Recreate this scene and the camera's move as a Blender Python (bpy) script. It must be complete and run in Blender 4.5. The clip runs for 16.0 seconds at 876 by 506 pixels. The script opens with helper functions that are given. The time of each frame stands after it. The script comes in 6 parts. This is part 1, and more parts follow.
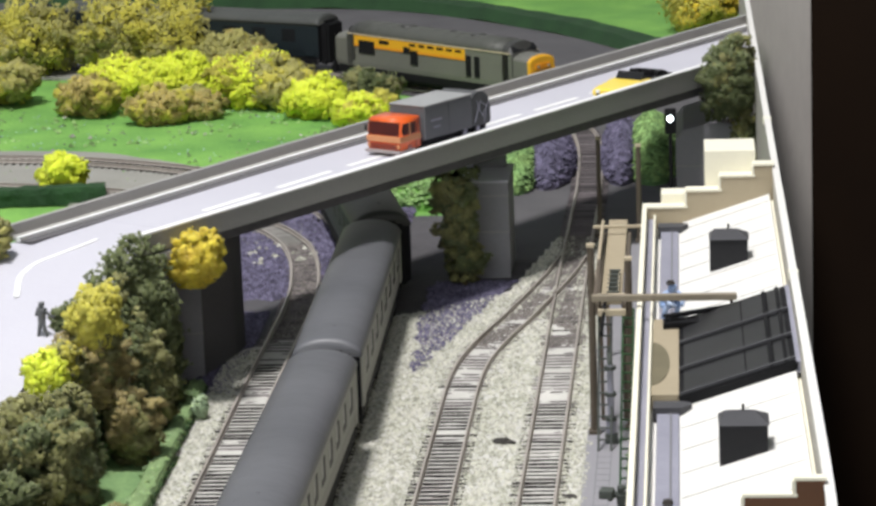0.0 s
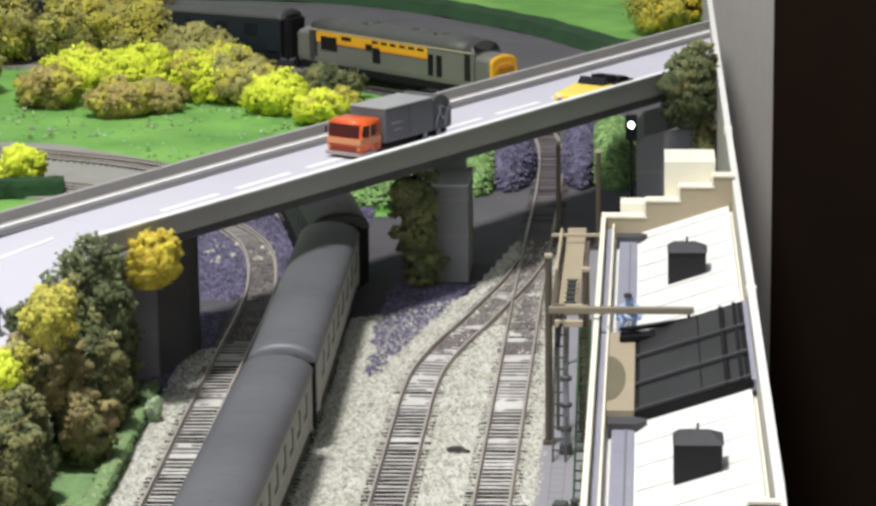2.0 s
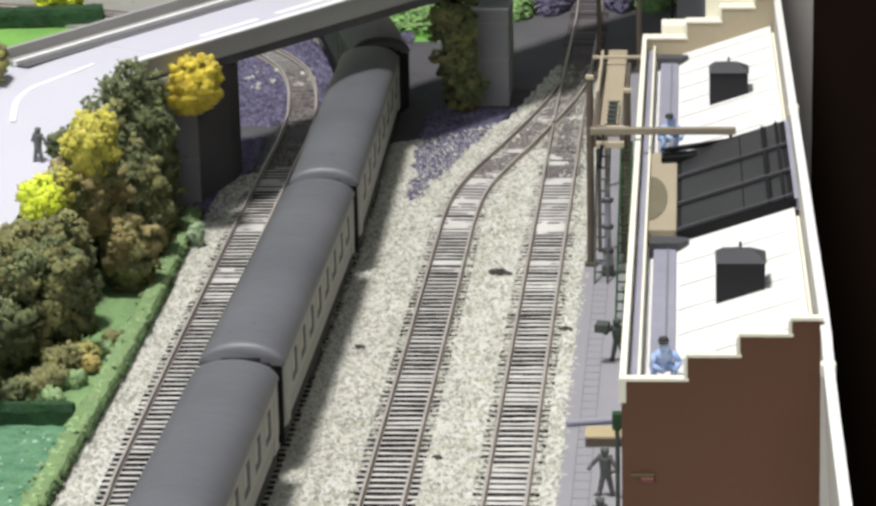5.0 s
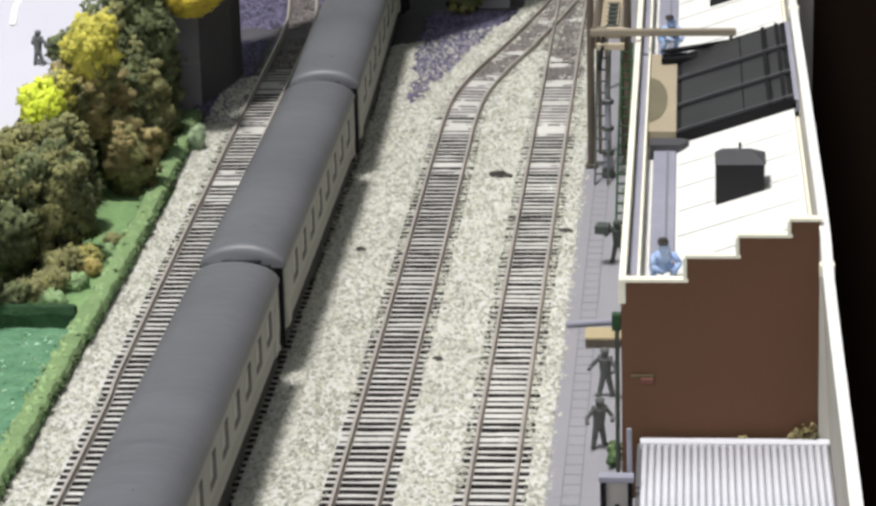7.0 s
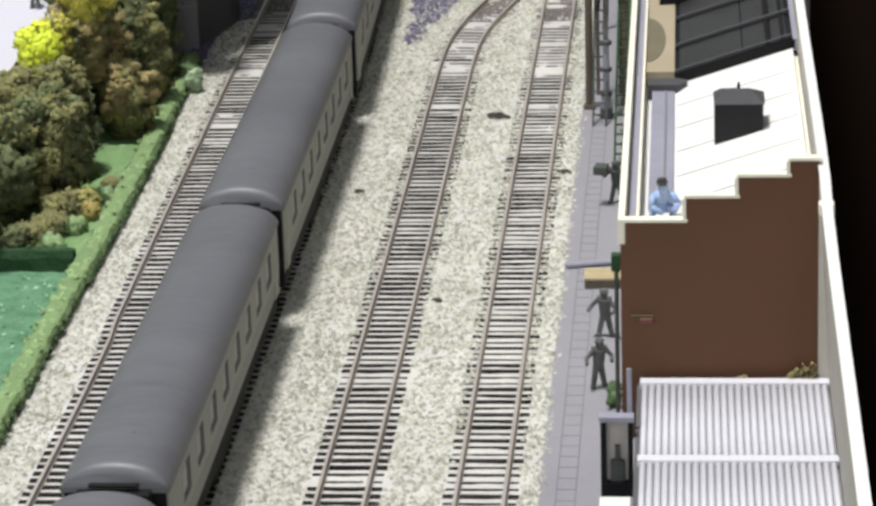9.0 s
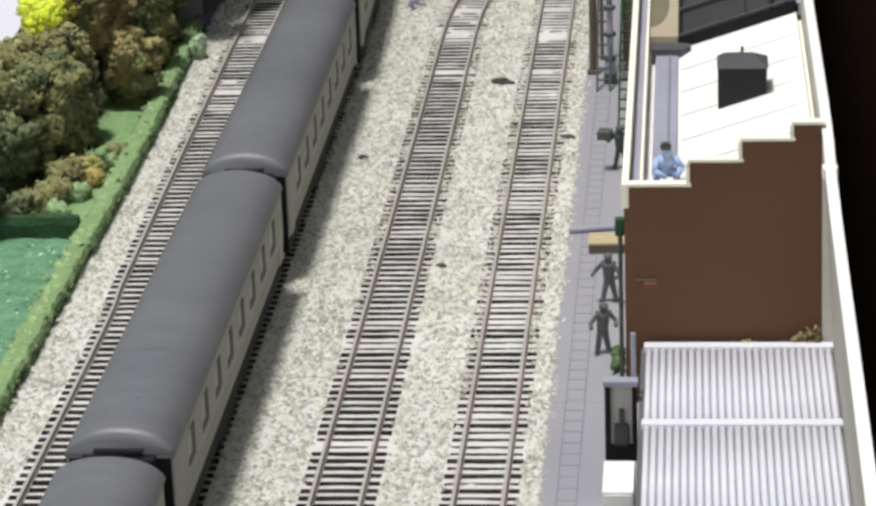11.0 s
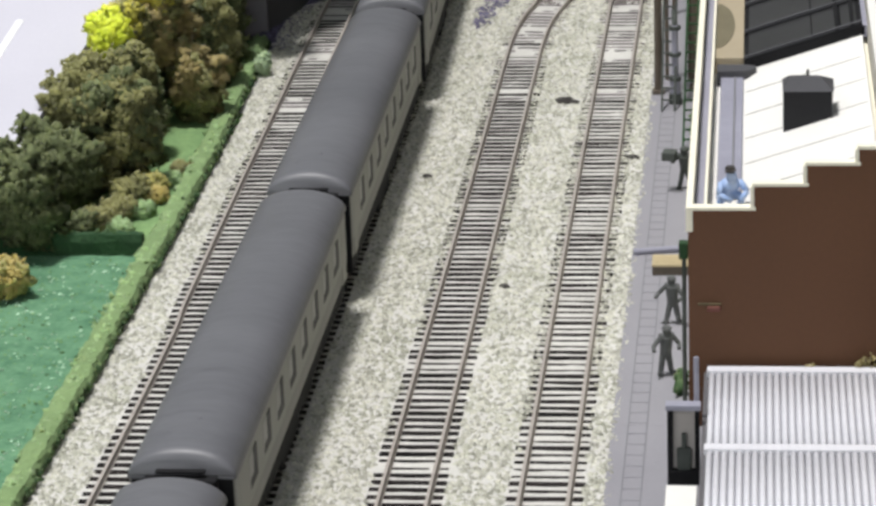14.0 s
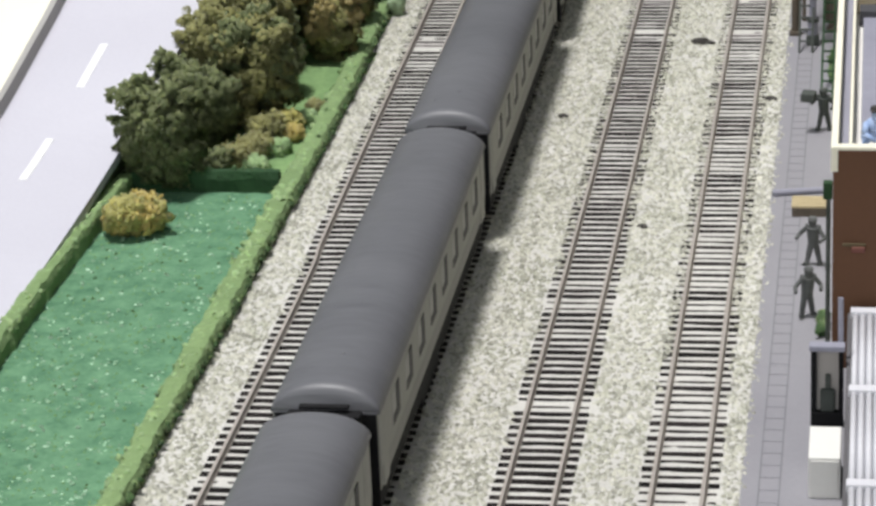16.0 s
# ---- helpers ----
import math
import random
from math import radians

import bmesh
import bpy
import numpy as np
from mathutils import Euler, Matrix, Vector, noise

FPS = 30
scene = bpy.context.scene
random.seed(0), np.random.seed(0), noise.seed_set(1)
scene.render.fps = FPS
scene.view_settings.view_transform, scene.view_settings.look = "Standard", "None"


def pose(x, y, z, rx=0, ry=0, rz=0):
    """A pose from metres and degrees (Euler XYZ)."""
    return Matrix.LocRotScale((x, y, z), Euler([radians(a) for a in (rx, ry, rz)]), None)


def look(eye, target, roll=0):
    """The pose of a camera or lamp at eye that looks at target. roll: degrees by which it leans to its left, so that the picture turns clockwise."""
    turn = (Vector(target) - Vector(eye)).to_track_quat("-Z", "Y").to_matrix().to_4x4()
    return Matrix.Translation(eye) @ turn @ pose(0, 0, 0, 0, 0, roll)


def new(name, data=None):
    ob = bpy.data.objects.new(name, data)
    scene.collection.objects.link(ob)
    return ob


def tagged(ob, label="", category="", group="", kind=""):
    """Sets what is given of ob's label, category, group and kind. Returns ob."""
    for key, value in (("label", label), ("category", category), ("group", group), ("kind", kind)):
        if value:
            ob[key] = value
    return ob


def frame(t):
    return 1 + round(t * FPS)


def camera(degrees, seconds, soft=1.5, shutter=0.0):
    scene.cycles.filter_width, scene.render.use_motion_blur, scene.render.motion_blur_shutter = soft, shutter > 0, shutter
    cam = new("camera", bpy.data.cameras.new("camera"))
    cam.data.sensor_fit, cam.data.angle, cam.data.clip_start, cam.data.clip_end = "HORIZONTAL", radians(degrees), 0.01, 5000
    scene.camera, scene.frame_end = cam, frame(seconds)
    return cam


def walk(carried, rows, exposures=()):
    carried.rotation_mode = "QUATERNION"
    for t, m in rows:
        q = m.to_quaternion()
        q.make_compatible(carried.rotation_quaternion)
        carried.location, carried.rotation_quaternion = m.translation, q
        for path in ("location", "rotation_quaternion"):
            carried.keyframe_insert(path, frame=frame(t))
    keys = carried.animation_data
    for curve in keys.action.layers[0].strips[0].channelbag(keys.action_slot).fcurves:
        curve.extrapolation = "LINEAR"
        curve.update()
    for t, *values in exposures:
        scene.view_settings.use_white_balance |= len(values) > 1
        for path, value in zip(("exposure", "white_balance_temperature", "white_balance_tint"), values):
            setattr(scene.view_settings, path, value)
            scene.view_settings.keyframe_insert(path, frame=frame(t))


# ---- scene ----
# All plan numbers below are millimetres of a 1:76 model railway layout; MM turns them into metres.
MM = 0.001
# (seconds, eye, yaw to the left, pitch, roll)
PATH = [
    (0, (69.3, -1080.6, 397.0), 5.075, -12.873, -2.10),
    (0.5, (69.4, -1080.0, 398.8), 4.287, -13.348, -1.54),
    (1, (67.2, -1075.6, 403.8), 4.690, -13.297, -1.23),
    (1.5, (68.5, -1075.5, 406.2), 4.757, -12.888, -1.03),
    (2, (69.7, -1074.5, 406.1), 4.250, -13.172, -0.79),
    (2.5, (70.8, -1074.4, 405.0), 4.146, -13.618, -0.74),
    (3, (69.4, -1074.9, 404.6), 4.308, -13.954, -0.59),
    (3.5, (68.6, -1075.1, 404.3), 4.542, -13.996, -0.52),
    (4, (68.6, -1075.2, 403.8), 4.736, -13.943, -0.48),
    (4.5, (69.0, -1074.1, 402.3), 4.949, -15.440, -1.00),
    (5, (69.0, -1074.7, 401.8), 5.140, -16.504, -1.45),
    (5.2, (69.2, -1074.5, 401.4), 5.152, -17.020, -1.43),
    (7.3, (70.3, -1076.9, 402.0), 5.277, -18.596, -1.69),
    (7.5, (70.5, -1076.7, 402.2), 5.278, -18.765, -1.85),
    (8, (69.7, -1076.5, 401.8), 5.279, -19.161, -1.80),
    (8.5, (69.5, -1076.6, 401.2), 5.280, -19.386, -1.90),
    (9, (69.2, -1076.8, 401.0), 5.215, -19.546, -1.91),
    (9.5, (69.4, -1076.6, 400.5), 5.133, -20.053, -1.93),
    (12, (70.0, -1077.7, 400.3), 5.530, -20.192, -2.25),
    (12.5, (69.9, -1075.6, 403.6), 5.637, -19.909, -2.20),
    (13, (70.3, -1076.1, 402.5), 5.904, -20.115, -2.35),
    (13.5, (69.6, -1075.8, 403.7), 6.190, -19.818, -2.14),
    (14, (69.8, -1075.8, 403.7), 6.688, -19.924, -2.17),
    (14.5, (67.4, -1076.3, 401.5), 7.597, -20.332, -1.97),
    (15, (65.1, -1075.6, 402.5), 7.707, -20.383, -1.54),
    (15.5, (64.8, -1074.1, 402.4), 7.802, -20.422, -1.69),
    (16, (59.2, -1074.7, 399.7), 9.103, -20.882, -2.52),
]


def aimed(eye, yaw, pitch, roll):
    e = Vector(eye) * MM
    a, b = radians(yaw), radians(pitch)
    ahead = Vector((-math.sin(a) * math.cos(b), math.cos(a) * math.cos(b), math.sin(b)))
    return look(e, e + ahead, roll)


cam = camera(17.29, 16.0, soft=3.0)
walk(cam, [(t, aimed(eye, yaw, pitch, roll)) for t, eye, yaw, pitch, roll in PATH], exposures=[(0, 0.0), (5, 0.0), (8, -0.04), (12.5, -0.07), (14, -0.12), (16, -0.12)])

# ---- light: a bright lamp over the layout and the dim room round it ----
world = bpy.data.worlds.new("room_world")
scene.world = world
world.use_nodes = True
world.node_tree.nodes["Background"].inputs[0].default_value = (0.80, 0.90, 1.0, 1)
world.node_tree.nodes["Background"].inputs[1].default_value = 0.40


def area_lamp(name, eye, target, size, watts, colour):
    data = bpy.data.lights.new(name, "AREA")
    data.shape, data.size, data.size_y, data.energy, data.color = "RECTANGLE", size[0] * MM, size[1] * MM, watts, colour
    ob = new(name, data)
    ob.matrix_world = look(Vector(eye) * MM, Vector(target) * MM)
    return ob


area_lamp("layout_lamp", (-440, -220, 2600), (-60, 500, 0), (320, 320), 92.5, (1.0, 0.975, 0.965))
# daylight fill from an unseen window, added behind the viewer, stands in its opening
area_lamp("fill_daylight", (-250, -1880, 760), (-60, 500, 20), (1300, 900), 12.0, (0.97, 0.98, 1.0))


# ---- materials ----
def ramp_mix(nodes, links, fac, a, b):
    mix = nodes.new("ShaderNodeMix")
    mix.data_type = "RGBA"
    mix.inputs[6].default_value, mix.inputs[7].default_value = (*a, 1), (*b, 1)
    links.new(fac, mix.inputs[0])
    return mix.outputs[2]


def material(name, a, b=None, rough=0.6, metal=0.0, grain=2.0, patch=25.0, bump=0.3, bump_size=1.0, spread=0.0, coat=0.0, per="object", stretch=(1, 1, 1), spec=0.5):
    """a and b: colours mixed by a coarse and a fine noise (sizes in mm); spread: brightness varied piece by piece."""
    m = bpy.data.materials.new(name)
    m.use_nodes = True
    nodes, links = m.node_tree.nodes, m.node_tree.links
    bsdf = nodes["Principled BSDF"]
    bsdf.inputs["Roughness"].default_value, bsdf.inputs["Metallic"].default_value = rough, metal
    bsdf.inputs["Coat Weight"].default_value = coat
    bsdf.inputs["Specular IOR Level"].default_value = spec
    b = b or tuple(v * 0.75 for v in a)
    where = nodes.new("ShaderNodeNewGeometry")
    place = nodes.new("ShaderNodeVectorMath")
    place.operation = "MULTIPLY"
    place.inputs[1].default_value = stretch
    links.new(where.outputs["Position"], place.inputs[0])
    fine, coarse = nodes.new("ShaderNodeTexNoise"), nodes.new("ShaderNodeTexNoise")
    fine.inputs["Scale"].default_value, coarse.inputs["Scale"].default_value = 1000 / grain, 1000 / patch
    fine.inputs["Detail"].default_value, coarse.inputs["Detail"].default_value = 3, 4
    for tex in (fine, coarse):
        links.new(place.outputs[0], tex.inputs["Vector"])
    add = nodes.new("ShaderNodeMath")
    add.operation = "MULTIPLY_ADD"
    links.new(fine.outputs["Fac"], add.inputs[0])
    add.inputs[1].default_value = 0.9
    half = nodes.new("ShaderNodeMath")
    half.operation = "MULTIPLY_ADD"
    links.new(coarse.outputs["Fac"], half.inputs[0])
    half.inputs[1].default_value, half.inputs[2].default_value = 1.5, -0.75
    links.new(half.outputs[0], add.inputs[2])
    colour = ramp_mix(nodes, links, add.outputs[0], a, b)
    if spread:
        if per == "object":
            info = nodes.new("ShaderNodeObjectInfo")
            rnd = info.outputs["Random"]
        else:
            rnd = where.outputs["Random Per Island"]
        scale = nodes.new("ShaderNodeMath")
        scale.operation = "MULTIPLY_ADD"
        links.new(rnd, scale.inputs[0])
        scale.inputs[1].default_value, scale.inputs[2].default_value = 2 * spread, 1 - spread
        times_ = nodes.new("ShaderNodeVectorMath")
        times_.operation = "SCALE"
        links.new(colour, times_.inputs[0])
        links.new(scale.outputs[0], times_.inputs["Scale"])
        colour = times_.outputs[0]
    links.new(colour, bsdf.inputs["Base Color"])
    if bump:
        rise = nodes.new("ShaderNodeBump")
        rise.inputs["Strength"].default_value, rise.inputs["Distance"].default_value = bump, 0.5 * MM
        tex = nodes.new("ShaderNodeTexNoise")
        tex.inputs["Scale"].default_value, tex.inputs["Detail"].default_value = 1000 / bump_size, 3
        links.new(place.outputs[0], tex.inputs["Vector"])
        links.new(tex.outputs["Fac"], rise.inputs["Height"])
        links.new(rise.outputs[0], bsdf.inputs["Normal"])
    return m


def glowing(name, colour, strength):
    m = bpy.data.materials.new(name)
    m.use_nodes = True
    bsdf = m.node_tree.nodes["Principled BSDF"]
    bsdf.inputs["Emission Color"].default_value, bsdf.inputs["Emission Strength"].default_value = (*colour, 1), strength
    return m


BALLAST = material("ballast_chips", (0.62, 0.61, 0.57), (0.42, 0.41, 0.38), 0.9, grain=1.4, patch=40, bump=0.9, bump_size=1.3)
CHIP = material("ballast_chip", (0.505, 0.495, 0.435), (0.325, 0.33, 0.262), 0.9, grain=3, patch=24, bump=0, spread=0.38, per="island")
CINDER = material("cinder", (0.115, 0.11, 0.115), (0.075, 0.073, 0.078), 0.95, grain=1.5, patch=50, bump=0.6, bump_size=1.5)
DIRT = material("oily_dirt", (0.20, 0.18, 0.165), (0.12, 0.108, 0.10), 0.9, grain=2, patch=20, bump=0, spread=0.4, per="island")
PALE_PATH = material("pale_path", (0.34, 0.33, 0.30), (0.24, 0.24, 0.21), 0.9, grain=2, patch=40, bump=0.5)
LAWN = material("lawn_flock", (0.145, 0.30, 0.165), (0.04, 0.13, 0.068), 0.95, grain=2.6, patch=9, bump=1.0, bump_size=1.2)
FIELD = material("field_flock", (0.25, 0.51, 0.10), (0.075, 0.225, 0.05), 0.95, grain=2.6, patch=60, bump=0.8, bump_size=1.5)
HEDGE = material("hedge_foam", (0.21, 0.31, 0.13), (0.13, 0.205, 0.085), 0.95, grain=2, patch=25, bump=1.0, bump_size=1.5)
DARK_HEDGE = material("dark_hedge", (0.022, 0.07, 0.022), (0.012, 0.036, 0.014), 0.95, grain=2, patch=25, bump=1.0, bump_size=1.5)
BED = material("shrub_bed_flock", (0.22, 0.35, 0.14), (0.10, 0.19, 0.075), 0.95, grain=2.2, patch=16, bump=1.0, bump_size=1.5)
PALE_GREEN = material("pale_green_flock", (0.20, 0.36, 0.14), (0.11, 0.22, 0.09), 0.95, grain=2.4, patch=18, bump=1.0, bump_size=1.5)
FLECK = material("lawn_flecks", (0.36, 0.52, 0.38), (0.20, 0.36, 0.22), 0.9, grain=3, patch=9, bump=0, spread=0.4, per="island", spec=0.2)
HEATHER = material("heather_flock", (0.21, 0.19, 0.28), (0.09, 0.085, 0.12), 0.95, grain=2.2, patch=22, bump=1.0, bump_size=2.0)
FLOCK = material("heather_flock_bits", (0.165, 0.15, 0.23), (0.07, 0.066, 0.10), 0.95, grain=4, patch=14, bump=0, spread=0.5, per="island", spec=0.2)
FLOCK_GREEN = material("green_flock_bits", (0.30, 0.46, 0.16), (0.12, 0.22, 0.09), 0.95, grain=4, patch=14, bump=0, spread=0.5, per="island", spec=0.2)
# earth and beam colour, darkened to hold the shade under the bridge
BRIDGE_SHADE = material("under_bridge_shade", (0.095, 0.09, 0.097), (0.055, 0.052, 0.058), 0.95, grain=4, patch=30, bump=1.0, bump_size=4)
ROAD = material("road_card", (0.525, 0.52, 0.575), (0.465, 0.46, 0.515), 0.7, grain=1.5, patch=90, bump=0.15, bump_size=1.0)
LINE = material("road_line_paint", (0.85, 0.85, 0.84), (0.75, 0.75, 0.74), 0.6, bump=0.1)
FAR_WALL = material("far_parapet_card", (0.36, 0.35, 0.335), (0.30, 0.292, 0.28), 0.75, grain=2, patch=60, bump=0.2)
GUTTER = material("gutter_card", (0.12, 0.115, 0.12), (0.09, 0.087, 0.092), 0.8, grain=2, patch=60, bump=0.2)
CONCRETE = material("bridge_card", (0.31, 0.303, 0.297), (0.255, 0.25, 0.246), 0.75, grain=2, patch=60, bump=0.2)
PIER = material("pier_card", (0.255, 0.25, 0.268), (0.205, 0.202, 0.218), 0.8, grain=2, patch=40, bump=0.25)
RAIL = material("rail_steel", (0.36, 0.32, 0.285), (0.46, 0.42, 0.38), 0.5, 0.3, grain=3, patch=60, bump=0.1)
SLEEPER = material("sleeper_plastic", (0.009, 0.008, 0.008), (0.02, 0.016, 0.015), 0.9, grain=2, patch=60, bump=0.3, spread=0.5, spec=0.15)
DUSTY = material("dusty_sleeper", (0.15, 0.13, 0.134), (0.075, 0.064, 0.066), 0.85, grain=2, patch=40, bump=0.3, spread=0.45)
ROOF_GREY = material("coach_roof_grey", (0.118, 0.12, 0.131), (0.074, 0.076, 0.085), 0.5, grain=3.5, patch=55, bump=0.2, bump_size=2, stretch=(0.3, 1, 1), spec=0.6)
COACH_SIDE = material("coach_side_grey", (0.36, 0.36, 0.325), (0.30, 0.30, 0.27), 0.6, grain=4, patch=60, bump=0.05, spec=0.3)
COACH_LOWER = material("coach_lower_grey", (0.29, 0.29, 0.262), (0.24, 0.24, 0.217), 0.6, grain=4, patch=50, bump=0.05, spec=0.3)
COACH_BLUE = material("coach_teal", (0.014, 0.022, 0.026), (0.010, 0.016, 0.02), 0.55, bump=0.05, spec=0.3)
BLACK = material("black_plastic", (0.007, 0.007, 0.008), (0.012, 0.012, 0.013), 0.75, bump=0.1, spec=0.15)
WINDOW = material("window_glazing", (0.010, 0.011, 0.012), (0.018, 0.019, 0.021), 0.45, bump=0, spec=0.12)
ROOF_PANE = material("roof_light_pane", (0.012, 0.012, 0.013), (0.03, 0.03, 0.031), 0.4, patch=40, bump=0, spec=0.25)
# pale pane colour, holding the light reflected in the coach windows
GLAZING = material("coach_pane_reflection", (0.31, 0.312, 0.285), (0.26, 0.262, 0.24), 0.35, bump=0, spec=0.3)
YELLOW = material("warning_yellow", (0.80, 0.42, 0.02), (0.72, 0.36, 0.02), 0.4, bump=0.05)
LOCO_GREY = material("loco_grey", (0.17, 0.17, 0.145), (0.13, 0.13, 0.115), 0.45, bump=0.05)
LOCO_ROOF = material("loco_olive_roof", (0.082, 0.084, 0.072), (0.055, 0.057, 0.05), 0.55, grain=4, patch=45, bump=0.12, bump_size=2)
TRAIN_ROOF = material("train_roof_grey", (0.075, 0.079, 0.072), (0.05, 0.053, 0.05), 0.6, grain=4, patch=60, bump=0.12, bump_size=2)
MAROON = material("coach_maroon", (0.062, 0.016, 0.011), (0.045, 0.012, 0.008), 0.5, grain=4, patch=50, bump=0.05, spec=0.3)
ORANGE_YELLOW = material("deep_yellow", (0.74, 0.30, 0.015), (0.66, 0.25, 0.012), 0.45, bump=0.05)
LOCO_DARK = material("loco_dark_roof", (0.05, 0.05, 0.047), (0.035, 0.035, 0.033), 0.5, bump=0.1)
CAB_BAND = material("cab_peach", (0.62, 0.27, 0.12), (0.56, 0.24, 0.105), 0.45, bump=0.05)
CAB_GLASS = material("cab_red_glazing", (0.07, 0.010, 0.008), (0.045, 0.008, 0.007), 0.3, bump=0, spec=0.4)
RED_ORANGE = material("grille_red", (0.46, 0.055, 0.015), (0.40, 0.045, 0.012), 0.45, bump=0.05)
BUMPER = material("bumper_grey", (0.36, 0.31, 0.30), (0.30, 0.26, 0.25), 0.5, bump=0.05)
BOX_ROOF = material("lorry_roof_grey", (0.32, 0.325, 0.325), (0.26, 0.265, 0.265), 0.6, grain=4, patch=18, bump=0.08)
BOX_DARK = material("lorry_hopper_grey", (0.085, 0.088, 0.092), (0.055, 0.057, 0.06), 0.6, grain=4, patch=8, bump=0.2)
ORANGE = material("cab_orange", (0.78, 0.13, 0.025), (0.70, 0.11, 0.02), 0.35, bump=0.05, coat=0.3)
BOX_GREY = material("lorry_box_grey", (0.125, 0.13, 0.138), (0.105, 0.11, 0.117), 0.5, grain=4, patch=15, bump=0.05)
CAR_YELLOW = material("car_yellow", (0.85, 0.66, 0.09), (0.82, 0.60, 0.07), 0.35, bump=0, coat=0.3)
BROWN_WALL = material("brown_card_wall", (0.125, 0.056, 0.026), (0.102, 0.046, 0.0215), 0.8, grain=2, patch=80, bump=0.1)
CREAM = material("cream_card_edge", (0.8, 0.77, 0.63), (0.74, 0.71, 0.58), 0.7, grain=3, patch=60, bump=0.1)
TAN = material("tan_card", (0.36, 0.305, 0.21), (0.31, 0.26, 0.175), 0.75, grain=3, patch=50, bump=0.1)
# cream darkened for the weaker light on the edge board's face
BOARD_CREAM = material("shaded_cream_board", (0.50, 0.475, 0.42), (0.43, 0.41, 0.36), 0.75, grain=4, patch=80, bump=0.1)
# colour of the shadow painted on the tan panel
ARCH_SHADOW = material("arch_shadow_olive", (0.16, 0.14, 0.085), (0.115, 0.10, 0.06), 0.8, bump=0.1)
ROOF_WHITE = material("white_card_roof", (0.72, 0.71, 0.675), (0.66, 0.65, 0.615), 0.7, grain=2, patch=90, bump=0.08)
VENT = material("dark_vent_paint", (0.02, 0.02, 0.022), (0.014, 0.014, 0.016), 0.7, bump=0.1, spec=0.2)
VENT_CAP = material("vent_cap_grey", (0.075, 0.075, 0.08), (0.058, 0.058, 0.063), 0.7, bump=0.1, spec=0.2)
SEAM = material("roof_seam", (0.36, 0.35, 0.335), (0.30, 0.29, 0.28), 0.8, bump=0)
LEAD = material("lead_gutter", (0.29, 0.29, 0.35), (0.22, 0.22, 0.27), 0.6, grain=3, patch=30, bump=0.15)
SHEET = material("corrugated_sheet", (0.61, 0.61, 0.64), (0.52, 0.52, 0.555), 0.85, grain=2, patch=30, bump=0.05)
PAVING = material("walkway_card", (0.26, 0.255, 0.275), (0.22, 0.215, 0.235), 0.8, grain=1.5, patch=50, bump=0.15)
PAVING_LINE = material("walkway_joint", (0.185, 0.185, 0.2), (0.16, 0.16, 0.175), 0.8, bump=0)
WOOD = material("stained_wood", (0.12, 0.095, 0.07), (0.065, 0.052, 0.038), 0.75, grain=1.5, patch=20, bump=0.3, stretch=(1, 0.2, 0.3))
BEAM = material("weathered_beam", (0.30, 0.255, 0.19), (0.21, 0.18, 0.13), 0.75, grain=1.5, patch=20, bump=0.3, stretch=(0.2, 1, 1))
PALE_WOOD = material("pale_wood", (0.48, 0.41, 0.29), (0.4, 0.34, 0.24), 0.7, grain=1.5, patch=25, bump=0.2)
FIGURE_DARK = material("figure_dark_paint", (0.062, 0.073, 0.064), (0.036, 0.042, 0.037), 0.7, grain=3, patch=6, bump=0.1)
FIGURE_MID = material("figure_drab_paint", (0.115, 0.12, 0.118), (0.06, 0.063, 0.062), 0.7, grain=3, patch=6, bump=0.1)
FIGURE_GREY = material("figure_grey_paint", (0.15, 0.155, 0.16), (0.085, 0.088, 0.092), 0.7, grain=3, patch=6, bump=0.1)
FIGURE_BLUE = material("figure_blue_paint", (0.20, 0.32, 0.58), (0.46, 0.54, 0.68), 0.7, grain=4, patch=8, bump=0.1)
COAL = material("coal_black", (0.035, 0.03, 0.026), (0.018, 0.016, 0.014), 0.7, grain=1.5, patch=6, bump=0.5)
DARK_GLASS = material("maroon_window", (0.028, 0.014, 0.012), (0.018, 0.011, 0.01), 0.35, bump=0, spec=0.3)
YELLOW_WOOD = material("yellow_slats", (0.52, 0.43, 0.26), (0.44, 0.36, 0.21), 0.7, bump=0.1)
RED = material("red_paint", (0.15, 0.045, 0.03), (0.12, 0.04, 0.028), 0.5, bump=0.05)
BARK = material("twig_brown", (0.12, 0.09, 0.045), (0.07, 0.055, 0.03), 0.9, bump=0.5)
# for walls out of view, kept pale to bounce light onto the layout
ROOM_WALL = material("painted_room_wall", (0.76, 0.75, 0.72), (0.70, 0.69, 0.66), 0.9, grain=60, patch=400, bump=0)
BOARD = material("baseboard_ply", (0.30, 0.25, 0.18), None, 0.8)
DARK_ROOM = material("dark_room_wall", (0.016, 0.009, 0.005), (0.01, 0.006, 0.004), 0.95, grain=60, patch=400, bump=0, spec=0.1)
PALE_BOARD = material("pale_grey_board", (0.42, 0.395, 0.37), (0.33, 0.31, 0.29), 0.8, grain=4, patch=60, bump=0.1, stretch=(1, 1, 0.2))
